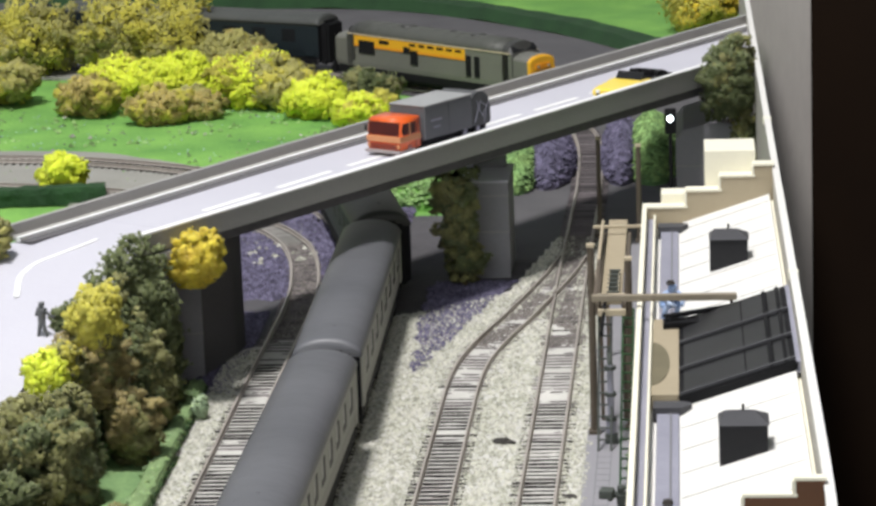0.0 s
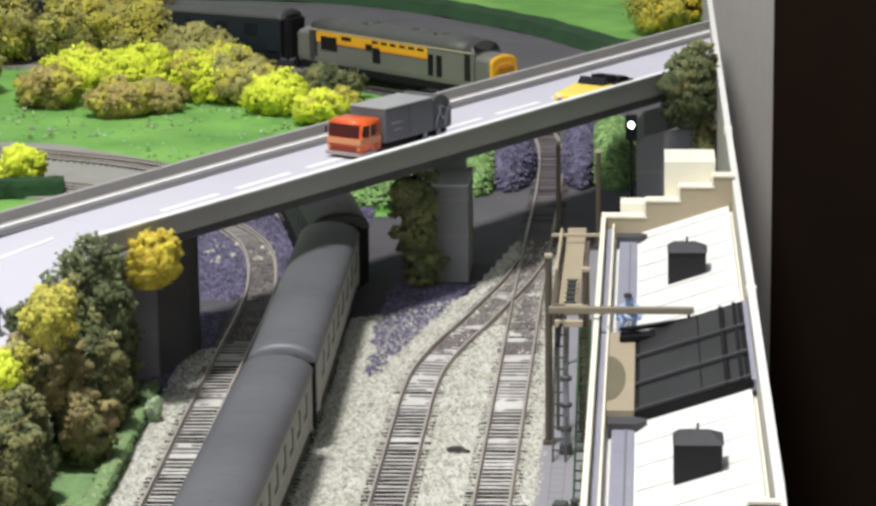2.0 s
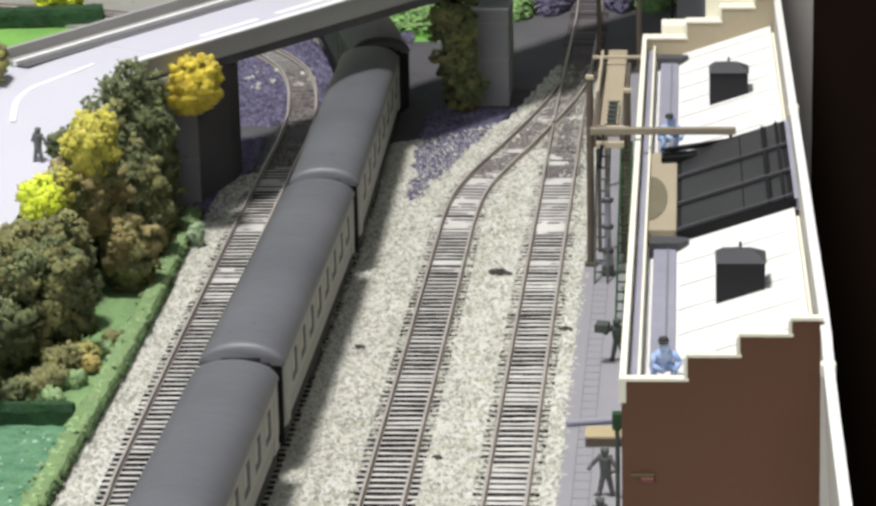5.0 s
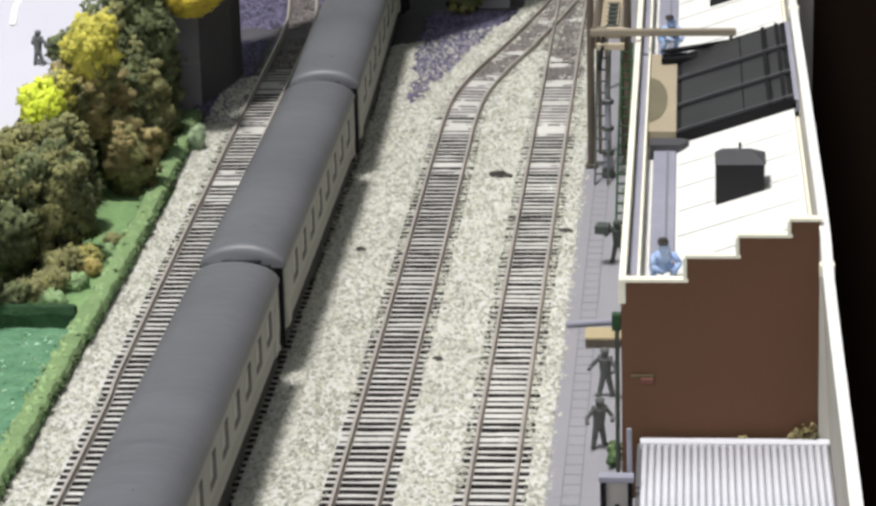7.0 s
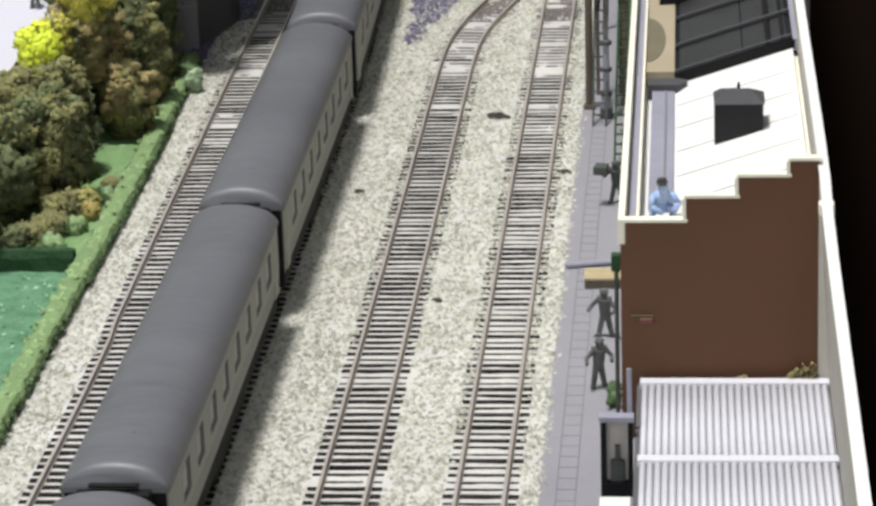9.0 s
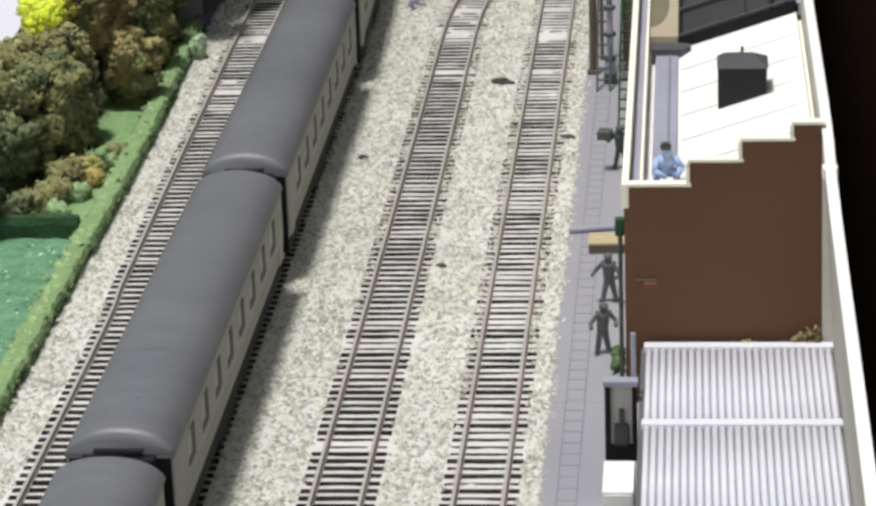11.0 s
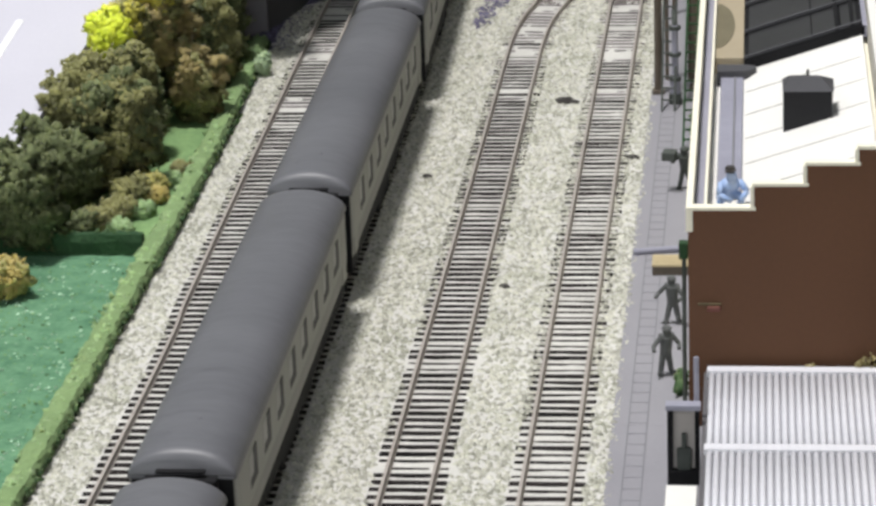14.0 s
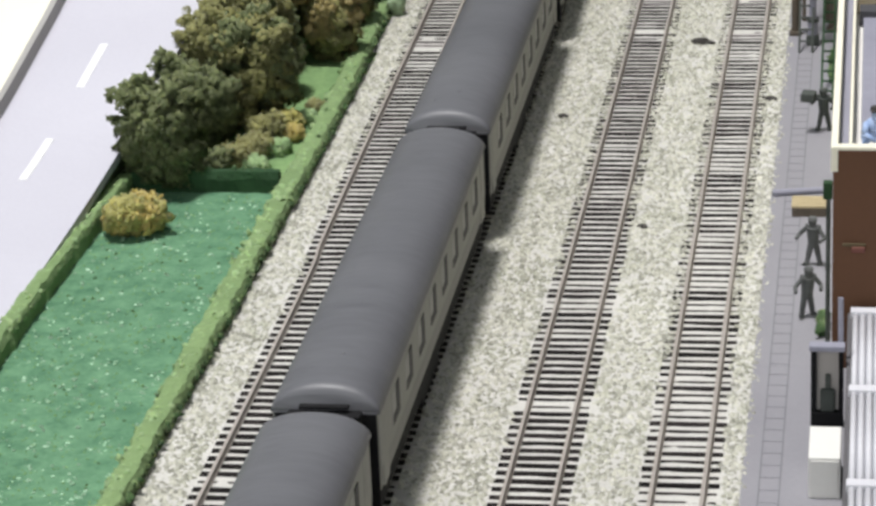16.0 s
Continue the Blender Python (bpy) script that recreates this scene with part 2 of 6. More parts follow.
GREY_BOARD = material("grey_board", (0.112, 0.105, 0.098), (0.085, 0.079, 0.073), 0.8, grain=4, patch=90, bump=0.1)

LAMP_GLOW = glowing("signal_lamp", (0.85, 0.97, 1.0), 6.0)


def leaf(name, a, b, spread=0.45):
    a, b = tuple(min(0.85, v * 1.25) for v in a), tuple(min(0.85, v * 1.25) for v in b)
    m = material(name, a, b, 0.9, grain=4, patch=11, bump=0, spread=spread * 0.5, per="island", spec=0.2)
    bsdf = m.node_tree.nodes["Principled BSDF"]
    bsdf.inputs["Subsurface Weight"].default_value, bsdf.inputs["Subsurface Scale"].default_value = 0.35, 0.002
    bsdf.inputs["Subsurface Radius"].default_value = (1.0, 1.0, 0.6)
    return m


LEAF_DARK = leaf("leaf_dark_green", (0.118, 0.138, 0.06), (0.028, 0.04, 0.018))
LEAF_OLIVE = leaf("leaf_olive", (0.205, 0.2, 0.078), (0.07, 0.074, 0.032))
LEAF_YELLOW = leaf("leaf_yellow", (0.78, 0.56, 0.05), (0.42, 0.27, 0.03), 0.3)
LEAF_GOLD = leaf("leaf_gold", (0.52, 0.46, 0.07), (0.27, 0.26, 0.05), 0.25)
LEAF_LIME = leaf("leaf_lime", (0.55, 0.70, 0.04), (0.64, 0.72, 0.05), 0.25)
LEAF_BROWN = leaf("leaf_brown", (0.26, 0.21, 0.085), (0.14, 0.115, 0.05), 0.3)
LEAF_GREEN = leaf("leaf_green", (0.13, 0.22, 0.09), (0.07, 0.13, 0.05))
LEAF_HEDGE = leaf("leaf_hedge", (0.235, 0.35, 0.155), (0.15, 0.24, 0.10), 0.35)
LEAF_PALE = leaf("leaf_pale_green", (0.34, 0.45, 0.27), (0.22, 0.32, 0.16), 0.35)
# dark green leaves; along the hedge foot they stand in for its shade
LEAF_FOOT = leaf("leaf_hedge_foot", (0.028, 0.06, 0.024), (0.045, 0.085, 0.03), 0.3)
LEAF_RUST = leaf("leaf_rust", (0.42, 0.33, 0.1), (0.22, 0.185, 0.065), 0.3)
LEAF_MOSS = leaf("leaf_moss", (0.36, 0.33, 0.10), (0.19, 0.19, 0.07), 0.3)


# ---- building helpers ----
def thing(name, label, category, group="", kind="", at=(0, 0, 0), turn=0.0):
    ob = new(name)
    ob.empty_display_size = 0.01
    ob.matrix_basis = pose(at[0] * MM, at[1] * MM, at[2] * MM, 0, 0, turn)
    return tagged(ob, label, category, group, kind)


def mesh_of(name, bm, mat):
    me = bpy.data.meshes.new(name)
    bmesh.ops.scale(bm, vec=(MM, MM, MM), verts=bm.verts)
    bmesh.ops.recalc_face_normals(bm, faces=bm.faces)
    bm.to_mesh(me)
    bm.free()
    for m in mat if isinstance(mat, (list, tuple)) else [mat]:
        me.materials.append(m)
    return me


def part(name, bm, mat, parent=None, label="", smooth=False):
    me = mesh_of(name, bm, mat)
    if smooth:
        for p in me.polygons:
            p.use_smooth = True
    ob = new(name, me)
    ob.parent = parent
    if label:
        ob["label"] = label
    return ob


def solo(name, bm, mat, label, category, group="", kind="", smooth=False):
    return tagged(part(name, bm, mat, None, "", smooth), label, category, group, kind)


def raw(name, verts, faces, mat, parent=None, smooth=False, normals=None):
    me = bpy.data.meshes.new(name)
    me.from_pydata((np.asarray(verts) * MM).tolist(), [], faces.tolist() if hasattr(faces, "tolist") else faces)
    me.materials.append(mat)
    if smooth or normals is not None:
        for p in me.polygons:
            p.use_smooth = True
    if normals is not None:
        me.normals_split_custom_set_from_vertices(normals.tolist())
    ob = new(name, me)
    ob.parent = parent
    return ob


def box(bm, x0, x1, y0, y1, z0, z1, bevel=0.0, turn=0.0, about=None):
    r = bmesh.ops.create_cube(bm, size=1.0)
    vs = r["verts"]
    bmesh.ops.scale(bm, vec=(x1 - x0, y1 - y0, z1 - z0), verts=vs)
    if turn and about is None:
        bmesh.ops.rotate(bm, cent=(0, 0, 0), matrix=Matrix.Rotation(radians(turn), 3, "Z"), verts=vs)
    bmesh.ops.translate(bm, vec=((x0 + x1) / 2, (y0 + y1) / 2, (z0 + z1) / 2), verts=vs)
    if bevel:
        bmesh.ops.bevel(bm, geom=list({e for v in vs for e in v.link_edges}), offset=bevel, segments=2, affect="EDGES", profile=0.6)
    return bm


def boxed(*args, **kw):
    return box(bmesh.new(), *args, **kw)


def rod(bm, a, b, r0, r1=None, n=8):
    a, b = Vector(a), Vector(b)
    m = Matrix.Translation((a + b) / 2) @ (b - a).to_track_quat("Z", "Y").to_matrix().to_4x4()
    bmesh.ops.create_cone(bm, cap_ends=True, segments=n, radius1=r0, radius2=r0 if r1 is None else r1, depth=(b - a).length, matrix=m)
    return bm


def prism(bm, outline, axis, lo, hi, bevel=0.0):
    """A polygon pushed along an axis: outline in the other two axes, in their order."""
    def put(p, q, h):
        return {"x": (h, p, q), "y": (p, h, q), "z": (p, q, h)}[axis]
    a = [bm.verts.new(put(p, q, lo)) for p, q in outline]
    b = [bm.verts.new(put(p, q, hi)) for p, q in outline]
    bm.faces.new(a)
    bm.faces.new(b[::-1])
    for i in range(len(a)):
        j = (i + 1) % len(a)
        bm.faces.new((a[i], b[i], b[j], a[j]))
    if bevel:
        bmesh.ops.bevel(bm, geom=list({e for v in a + b for e in v.link_edges}), offset=bevel, segments=3, affect="EDGES", profile=0.5)
    return bm


def glide(points, step=4.0):
    """A smooth line through points, resampled at even steps."""
    p = np.array(points, float)
    p = np.vstack([2 * p[0] - p[1], p, 2 * p[-1] - p[-2]])
    out = []
    for i in range(1, len(p) - 2):
        for t in np.linspace(0, 1, 40, endpoint=False):
            out.append(0.5 * ((2 * p[i]) + (-p[i - 1] + p[i + 1]) * t + (2 * p[i - 1] - 5 * p[i] + 4 * p[i + 1] - p[i + 2]) * t * t + (-p[i - 1] + 3 * p[i] - 3 * p[i + 1] + p[i + 2]) * t ** 3))
    out.append(p[-2])
    out = np.array(out)
    run = np.r_[0, np.cumsum(np.linalg.norm(np.diff(out, axis=0), axis=1))]
    s = np.arange(0, run[-1], step)
    return np.stack([np.interp(s, run, out[:, k]) for k in range(out.shape[1])], 1)


def sides(line):
    """Unit normals to the left of a line, in plan."""
    d = np.gradient(line[:, :2], axis=0)
    d /= np.linalg.norm(d, axis=1, keepdims=True)
    return np.stack([-d[:, 1], d[:, 0]], 1)


def sweep(line, profile):
    """A bmesh of a closed profile (offset to the right, height) carried along a line of x, y[, z]."""
    bm = bmesh.new()
    n = sides(line)
    rings = []
    for i, p in enumerate(line):
        z = p[2] if len(p) > 2 else 0.0
        rings.append([bm.verts.new((p[0] - n[i, 0] * o, p[1] - n[i, 1] * o, z + h)) for o, h in profile])
    k = len(profile)
    for a, b in zip(rings, rings[1:]):
        for j in range(k):
            bm.faces.new((a[j], a[(j + 1) % k], b[(j + 1) % k], b[j]))
    bm.faces.new(rings[0])
    bm.faces.new(rings[-1][::-1])
    return bm


def rugged(x0, x1, y0, y1, step, height, inside=None):
    """A grid with heights from height(x, y); cells whose middle fails inside(x, y) are left out."""
    bm = bmesh.new()
    xs, ys = np.arange(x0, x1 + step / 2, step), np.arange(y0, y1 + step / 2, step)
    made = {}

    def vert(i, j):
        if (i, j) not in made:
            made[i, j] = bm.verts.new((xs[i], ys[j], height(xs[i], ys[j])))
        return made[i, j]
    for i in range(len(xs) - 1):
        for j in range(len(ys) - 1):
            if inside is None or inside((xs[i] + xs[i + 1]) / 2, (ys[j] + ys[j + 1]) / 2):
                bm.faces.new((vert(i, j), vert(i + 1, j), vert(i + 1, j + 1), vert(i, j + 1)))
    return bm


def wob(x, y, size, seed=0.0):
    return noise.noise(Vector((x / size, y / size, seed)))


def flakes(blobs, n, size, seed, clumps=54):
    """Small leaf bits gathered in clumps over blobs (x, y, z, rx, ry, rz): corners, faces and outward normals."""
    g = np.random.default_rng(seed)
    blobs = np.array(blobs, float)

    def unit(v):
        return v / np.linalg.norm(v, axis=-1, keepdims=True)
    share = (blobs[:, 3] * blobs[:, 4] + blobs[:, 4] * blobs[:, 5] + blobs[:, 3] * blobs[:, 5])
    share /= share.sum()
    total = clumps * len(blobs)
    of = g.choice(len(blobs), total, p=share)
    d = unit(g.normal(size=(total, 3)))
    lump = np.array([1 + 0.4 * noise.noise(Vector(v * 2.3) + Vector((b * 3.1 + seed, seed * 0.7, 0))) for v, b in zip(d, of)])
    mid = blobs[of, :3] + d * blobs[of, 3:6] * (lump * g.uniform(0.60, 1.12, total))[:, None]
    wide = blobs[of, 3:6].mean(1) * g.uniform(0.14, 0.36, total)
    pick = g.choice(total, n, p=wide ** 2 / (wide ** 2).sum())
    e = unit(g.normal(size=(n, 3)))
    far = wide[pick] * g.uniform(0.25, 1.0, n) ** 0.5 * np.where(g.random(n) < 0.25, g.uniform(1.0, 1.45, n), 1.0)
    c = mid[pick] + e * far[:, None] * (1.0, 1.0, 0.8)
    tet = np.array([(1, 1, 1), (1, -1, -1), (-1, 1, -1), (-1, -1, 1)], float) * 0.6
    s = size * g.uniform(0.5, 1.35, n)
    v = tet[None] * s[:, None, None] * g.uniform(0.55, 1.4, (n, 4, 1))
    w, x, y, z = unit(g.normal(size=(n, 4))).T
    rot = np.stack([np.stack([1 - 2 * (y * y + z * z), 2 * (x * y - z * w), 2 * (x * z + y * w)], 1), np.stack([2 * (x * y + z * w), 1 - 2 * (x * x + z * z), 2 * (y * z - x * w)], 1), np.stack([2 * (x * z - y * w), 2 * (y * z + x * w), 1 - 2 * (x * x + y * y)], 1)], 1)
    v = np.einsum("nij,nkj->nki", rot, v)
    out = unit((0.8 * d[pick] + 0.4 * e)[:, None] + 0.65 * unit(v))
    v += c[:, None]
    v[..., 2] = np.maximum(v[..., 2], 0.0)
    f = (np.arange(n)[:, None, None] * 4 + np.array([(0, 1, 2), (0, 3, 1), (0, 2, 3), (1, 3, 2)])[None]).reshape(-1, 3)
    return v.reshape(-1, 3), f, out.reshape(-1, 3)


def bush(name, label, at, blobs, mat, n=1500, size=2.4, seed=1, trunk=3.0, category="bush", group="", second=None):
    """A foam-foliage bush or tree: stem with limbs and a crown (and a second crown colour)."""
    ob = thing(name, label, category, group, at=at)
    top = max(b[2] for b in blobs)
    bm = bmesh.new()
    rod(bm, (0, 0, -1), (0.6, 0.4, top * 0.8), trunk * 0.5, trunk * 0.2, 7)
    for b in blobs:
        rod(bm, (0.2, 0.2, min(top * 0.35, b[2] * 0.6)), b[:3], trunk * 0.28, trunk * 0.1, 5)
    part("trunk", bm, BARK, ob)
    crowns = [(blobs, mat)] if second is None else [(blobs[::2], mat), (blobs[1::2], second)]
    for k, (some, m) in enumerate(crowns):
        v, f, out = flakes(some, 5 * n // len(crowns), size * 0.48, seed + 17 * k)
        raw("crown", v, f, m, ob, normals=out)
    return ob


def ribbon(left, right, thick=3.0):
    """A sheet between two lines of x, y, z with as many points, with a thickness below."""
    bm = bmesh.new()
    rows = [[bm.verts.new(tuple(p)) for p in (a, b, (b[0], b[1], b[2] - thick), (a[0], a[1], a[2] - thick))] for a, b in zip(left, right)]
    for a, b in zip(rows, rows[1:]):
        for j in range(4):
            bm.faces.new((a[j], a[(j + 1) % 4], b[(j + 1) % 4], b[j]))
    bm.faces.new(rows[0])
    bm.faces.new(rows[-1][::-1])
    return bm


def even(points, n):
    """n points spaced evenly along a smooth line through points."""
    ln = glide(points, 2.0)
    i = np.linspace(0, len(ln) - 1, n)
    return np.stack([np.interp(i, np.arange(len(ln)), ln[:, k]) for k in range(ln.shape[1])], 1)


def round_lump(r, h, n=5, seed=1, squash=0.8):
    """Blobs heaped into an uneven crown of half-width r and height h."""
    g = random.Random(seed)
    out = [(0, 0, h * 0.45, r * 0.8, r * 0.8, h * 0.45)]
    for k in range(n):
        a = 2 * math.pi * (k + g.random() * 0.6) / n
        q = r * g.uniform(0.4, 0.62)
        s = g.uniform(0.38, 0.55)
        out.append((q * math.cos(a), q * math.sin(a), h * g.uniform(0.3, 0.72), r * s, r * s, h * s * squash))
    out.append((g.uniform(-0.2, 0.2) * r, g.uniform(-0.2, 0.2) * r, h * 0.78, r * 0.5, r * 0.5, h * 0.22))
    return out


# ---- setting: room, baseboard, ground ----
room = boxed(-3000, 900, -1900, 3400, -900, -880)
solo("floor", room, DARK_ROOM, "dark floor of the unlit room", "floor", kind="structure")
solo("wall_east", boxed(700, 720, -1900, 3400, -880, 1700), DARK_ROOM, "dark brown unlit room wall", "wall", kind="structure")
solo("wall_west", boxed(-3020, -3000, -1900, 3400, -880, 1700), ROOM_WALL, "plain pale room wall", "wall", kind="structure")
solo("wall_north", boxed(-3000, 700, 3400, 3420, -880, 1700), ROOM_WALL, "plain pale room wall", "wall", kind="structure")
# wall with an added window opening, out of view, for the fill light
for name, x0, x1, z0, z1 in (("wall_south_left", -3000, -960, -880, 1700), ("wall_south_right", 460, 700, -880, 1700), ("wall_south_low", -960, 460, -880, 270), ("wall_south_high", -960, 460, 1250, 1700)):
    solo(name, boxed(x0, x1, -1920, -1900, z0, z1), ROOM_WALL, "plain pale room wall round the added unseen window", "wall", kind="structure")
for name, x0, x1, z0, z1 in (("window_frame", -960, -920, 270, 1250), ("window_frame", 420, 460, 270, 1250), ("window_frame", -920, 420, 1210, 1250), ("window_sill", -980, 480, 250, 270)):
    solo(name, boxed(x0, x1, -1918, -1880 if name == "window_sill" else -1902, z0, z1, 3), ROOF_WHITE, "white painted frame of the added unseen room window", "window", kind="structure")

solo("ground", rugged(-1300, 128, -520, 2500, 22, lambda x, y: -5.5 + 1.2 * wob(x, y, 60)), FIELD, "bright green flock grass over the layout board", "ground", kind="structure")
solo("baseboard", boxed(-1300, 128, -520, 2500, -60, -9), BOARD, "plywood board under the model layout", "baseboard", kind="structure")

LEGS = [(x, y) for x in (-1220, -590, 60) for y in (-420, 940, 2400)]
for x, y in LEGS:
    leg = thing("trestle_leg", "plain timber leg under the layout board", "table leg", "legs under the layout")
    part("upright", boxed(x - 22, x + 22, y - 22, y + 22, -879.5, -60.2, 2), BOARD, leg)
    part("foot_block", boxed(x - 34, x + 34, y - 34, y + 34, -880, -860, 2), BOARD, leg)
TRACKS = {
    "goods": [(-144, -900), (-144.5, -150), (-147, -20), (-149.5, 110), (-151.2, 215), (-153, 320), (-154, 400), (-154.5, 460), (-155, 510), (-157, 560), (-161, 600), (-166, 636), (-172, 665), (-180, 692), (-200, 735), (-236, 785), (-300, 845), (-400, 885), (-520, 900), (-800, 905)],
    "coach": [(-104, -900), (-104, -200), (-104, 100), (-105, 300), (-111, 517), (-122, 620), (-145, 720), (-185, 815), (-250, 905), (-340, 965), (-460, 995), (-800, 1005)],
    "loop": [(-47, -900), (-47, -200), (-47, 100), (-47.3, 280), (-47.2, 345), (-45.5, 385), (-41.5, 417), (-35.3, 450), (-28, 482), (-21, 516), (-13.3, 556), (-5.5, 600), (1, 650)],
    "main": [(0, -900), (0, -200), (0, 100), (0.5, 400), (1, 600), (2, 740), (3, 860), (-1, 1000), (-14, 1085), (-42, 1152), (-95, 1215), (-170, 1282), (-245, 1350), (-335, 1415), (-470, 1462), (-800, 1478)],
}
LINES = {k: glide(v, 2.0) for k, v in TRACKS.items()}  # from beyond the near board edge


def ballast_height(x, y):
    return -2.85 + 0.3 * wob(x, y, 9) + 0.2 * wob(x, y, 3.0, 4)


# pale chippings of the station throat, in one sheet
def ballast_edge(y):
    return -175 - max(0.0, (y - 150) * 0.022) + 1.5 * wob(0, y, 40)


solo("ballast", rugged(-190, 22, -500, 720, 3.0, ballast_height, lambda x, y: x > ballast_edge(y) and (y < 590 + 0.9 * x or (y < 700 and x > -30 + 0.16 * (y - 590)))), BALLAST, "pale grey stone chippings round the tracks", "ballast", kind="structure")

# black ash under the far curve and behind the bridge
OUTER = even([(125, 640, -3.6), (125, 900, -3.6), (112, 1180, -3.6), (75, 1350, -3.6), (18, 1452, -3.6), (-60, 1580, -3.6), (-209, 1735, -3.6), (-381, 1781, -3.6), (-620, 1790, -3.6), (-1200, 1790, -3.6)], 90)
INNER = even([(-48, 640, -3.6), (-52, 900, -3.6), (-62, 1050, -3.6), (-95, 1170, -3.6), (-140, 1232, -3.6), (-200, 1290, -3.6), (-290, 1345, -3.6), (-400, 1390, -3.6), (-620, 1420, -3.6), (-1200, 1425, -3.6)], 90)
solo("ash_ground", ribbon(INNER, OUTER), CINDER, "dark grey ash ground round the far curve", "ground", kind="structure")
PATH_IN = INNER + np.column_stack([sides(INNER) * 34, np.zeros(len(INNER))])
solo("pale_path", ribbon(INNER[34:] + (0, 0, 0.8), PATH_IN[34:] + (0, 0, 0.8)), PALE_PATH, "pale gravel path inside the far curve", "path", kind="structure")
BANK_OUT = OUTER + np.column_stack([-sides(OUTER) * 30, np.zeros(len(OUTER))])
bm = bmesh.new()
prof = ((0.0, -3.5), (0.2, 7.0), (0.7, 10.0), (1.0, -2.0))
rows = [[bm.verts.new((a[0] + (b[0] - a[0]) * s, a[1] + (b[1] - a[1]) * s, z + 2.5 * wob(a[0] + 40 * s, a[1], 25))) for s, z in prof] for a, b in zip(OUTER[30:], BANK_OUT[30:])]
for a, b in zip(rows, rows[1:]):
    for j in range(3):
        bm.faces.new((a[j], a[j + 1], b[j + 1], b[j]))
solo("far_bank", bm, DARK_HEDGE, "dark green bank behind the far curve", "bank", kind="structure")
# old brown-grey bed of the two lines that curve away to the west
solo("branch_bed", ribbon(even([(-165, 690, -3.4), (-200, 820, -3.4), (-265, 930, -3.4), (-330, 995, -3.4), (-440, 1035, -3.4), (-900, 1045, -3.4)], 50), even([(-205, 690, -3.4), (-255, 775, -3.4), (-310, 815, -3.4), (-400, 850, -3.4), (-520, 862, -3.4), (-900, 866, -3.4)], 50)), PALE_PATH, "brown-grey bed of the branch lines", "ballast", kind="structure")
# dark earth, made darker still to stand for the bridge's shade
solo("bridge_ground", rugged(-262, 46, 330, 783, 9, lambda x, y: -4.4 + 0.5 * wob(x, y, 20), lambda x, y: (y < 700 or x > -140) and (y > 575 + 0.9 * x and x < -26 + 0.16 * (y - 590)) or (y < 700 and x < -185)), BRIDGE_SHADE, "dark earth under the bridge, its shade put into the colour", "ground", kind="structure")
# purple heather ground cover beyond and before the bridge
def heather_far(x, y):
    return abs(x + 168) < 58 + 6 * wob(x, y, 15) and y > 552 + 8 * wob(x, y, 10) and np.hypot(*(LINES["goods"] - (x, y)).T).min() > 10


def heather_near(x, y):
    return -82 + 6 * wob(x, y, 14) + 0.06 * max(0.0, 480 - y) < x < -61 + 0.2 * (y - 450) + 4 * wob(x, y, 9, 3) and 376 < y < 585


def scatter_chips(seed, n, x0, x1, y0, y1, z, size, ok, mat, name, label):
    g = np.random.default_rng(seed)
    x, y = g.uniform(x0, x1, n), g.uniform(y0, y1, n)
    keep = np.array([ok(a, b) for a, b in zip(x, y)])
    x, y = x[keep], y[keep]
    m = len(x)
    octa = np.array([(1, 0, 0), (0, 1, 0), (-1, 0, 0), (0, -1, 0), (0, 0, 0.8)], float)
    a = g.uniform(0, 6.28, m)
    s = size * g.uniform(0.5, 1.3, m)
    v = octa[None] * s[:, None, None] * g.uniform(0.6, 1.3, (m, 5, 1))
    c, d = np.cos(a)[:, None], np.sin(a)[:, None]
    v = np.stack([v[..., 0] * c - v[..., 1] * d + x[:, None], v[..., 0] * d + v[..., 1] * c + y[:, None], v[..., 2] + (np.array([z(p, q) for p, q in zip(x, y)])[:, None] if callable(z) else z) - 0.2 * size], -1)
    f = (np.arange(m)[:, None, None] * 5 + np.array([(0, 1, 4), (1, 2, 4), (2, 3, 4), (3, 0, 4)])[None]).reshape(-1, 3)
    return tagged(raw(name, v.reshape(-1, 3), f, mat), label, "gravel", kind="stuff")


# sleeper ends lie bare near the board edge and under the chippings further on: half the bare width along each line
BARE = {"goods": 70, "coach": 60, "loop": -10, "main": -125}


def bare_width(name, x, y):
    out = 1 / (1 + math.exp((y - BARE[name] + 60 * wob(x, y, 30, 5)) / 14))
    return 9.4 + 4.0 * out + 3.2 * wob(x, y, 9, 2) - max(0.0, min(7.0, (y - 430) / 18))


def at_y(name, y):
    return LINES[name][min(int((y + 900) / 2), len(LINES[name]) - 1), 0]


scatter_chips(3, 112000, -182, 22.5, -330, 700, -2.75, 1.25, lambda x, y: x > ballast_edge(y) + 1 and (y < 585 + 0.9 * x or x > -29 + 0.16 * (y - 590)) and all(abs(at_y(n, y) - x) > bare_width(n, x, y) for n in LINES), CHIP, "ballast_gravel", "loose pale grey stone chippings between the tracks")


scatter_chips(11, 16000, -235, -112, 540, 800, -3.6, 2.3, heather_far, FLOCK, "heather_ground", "purple heather flock beyond the bridge")
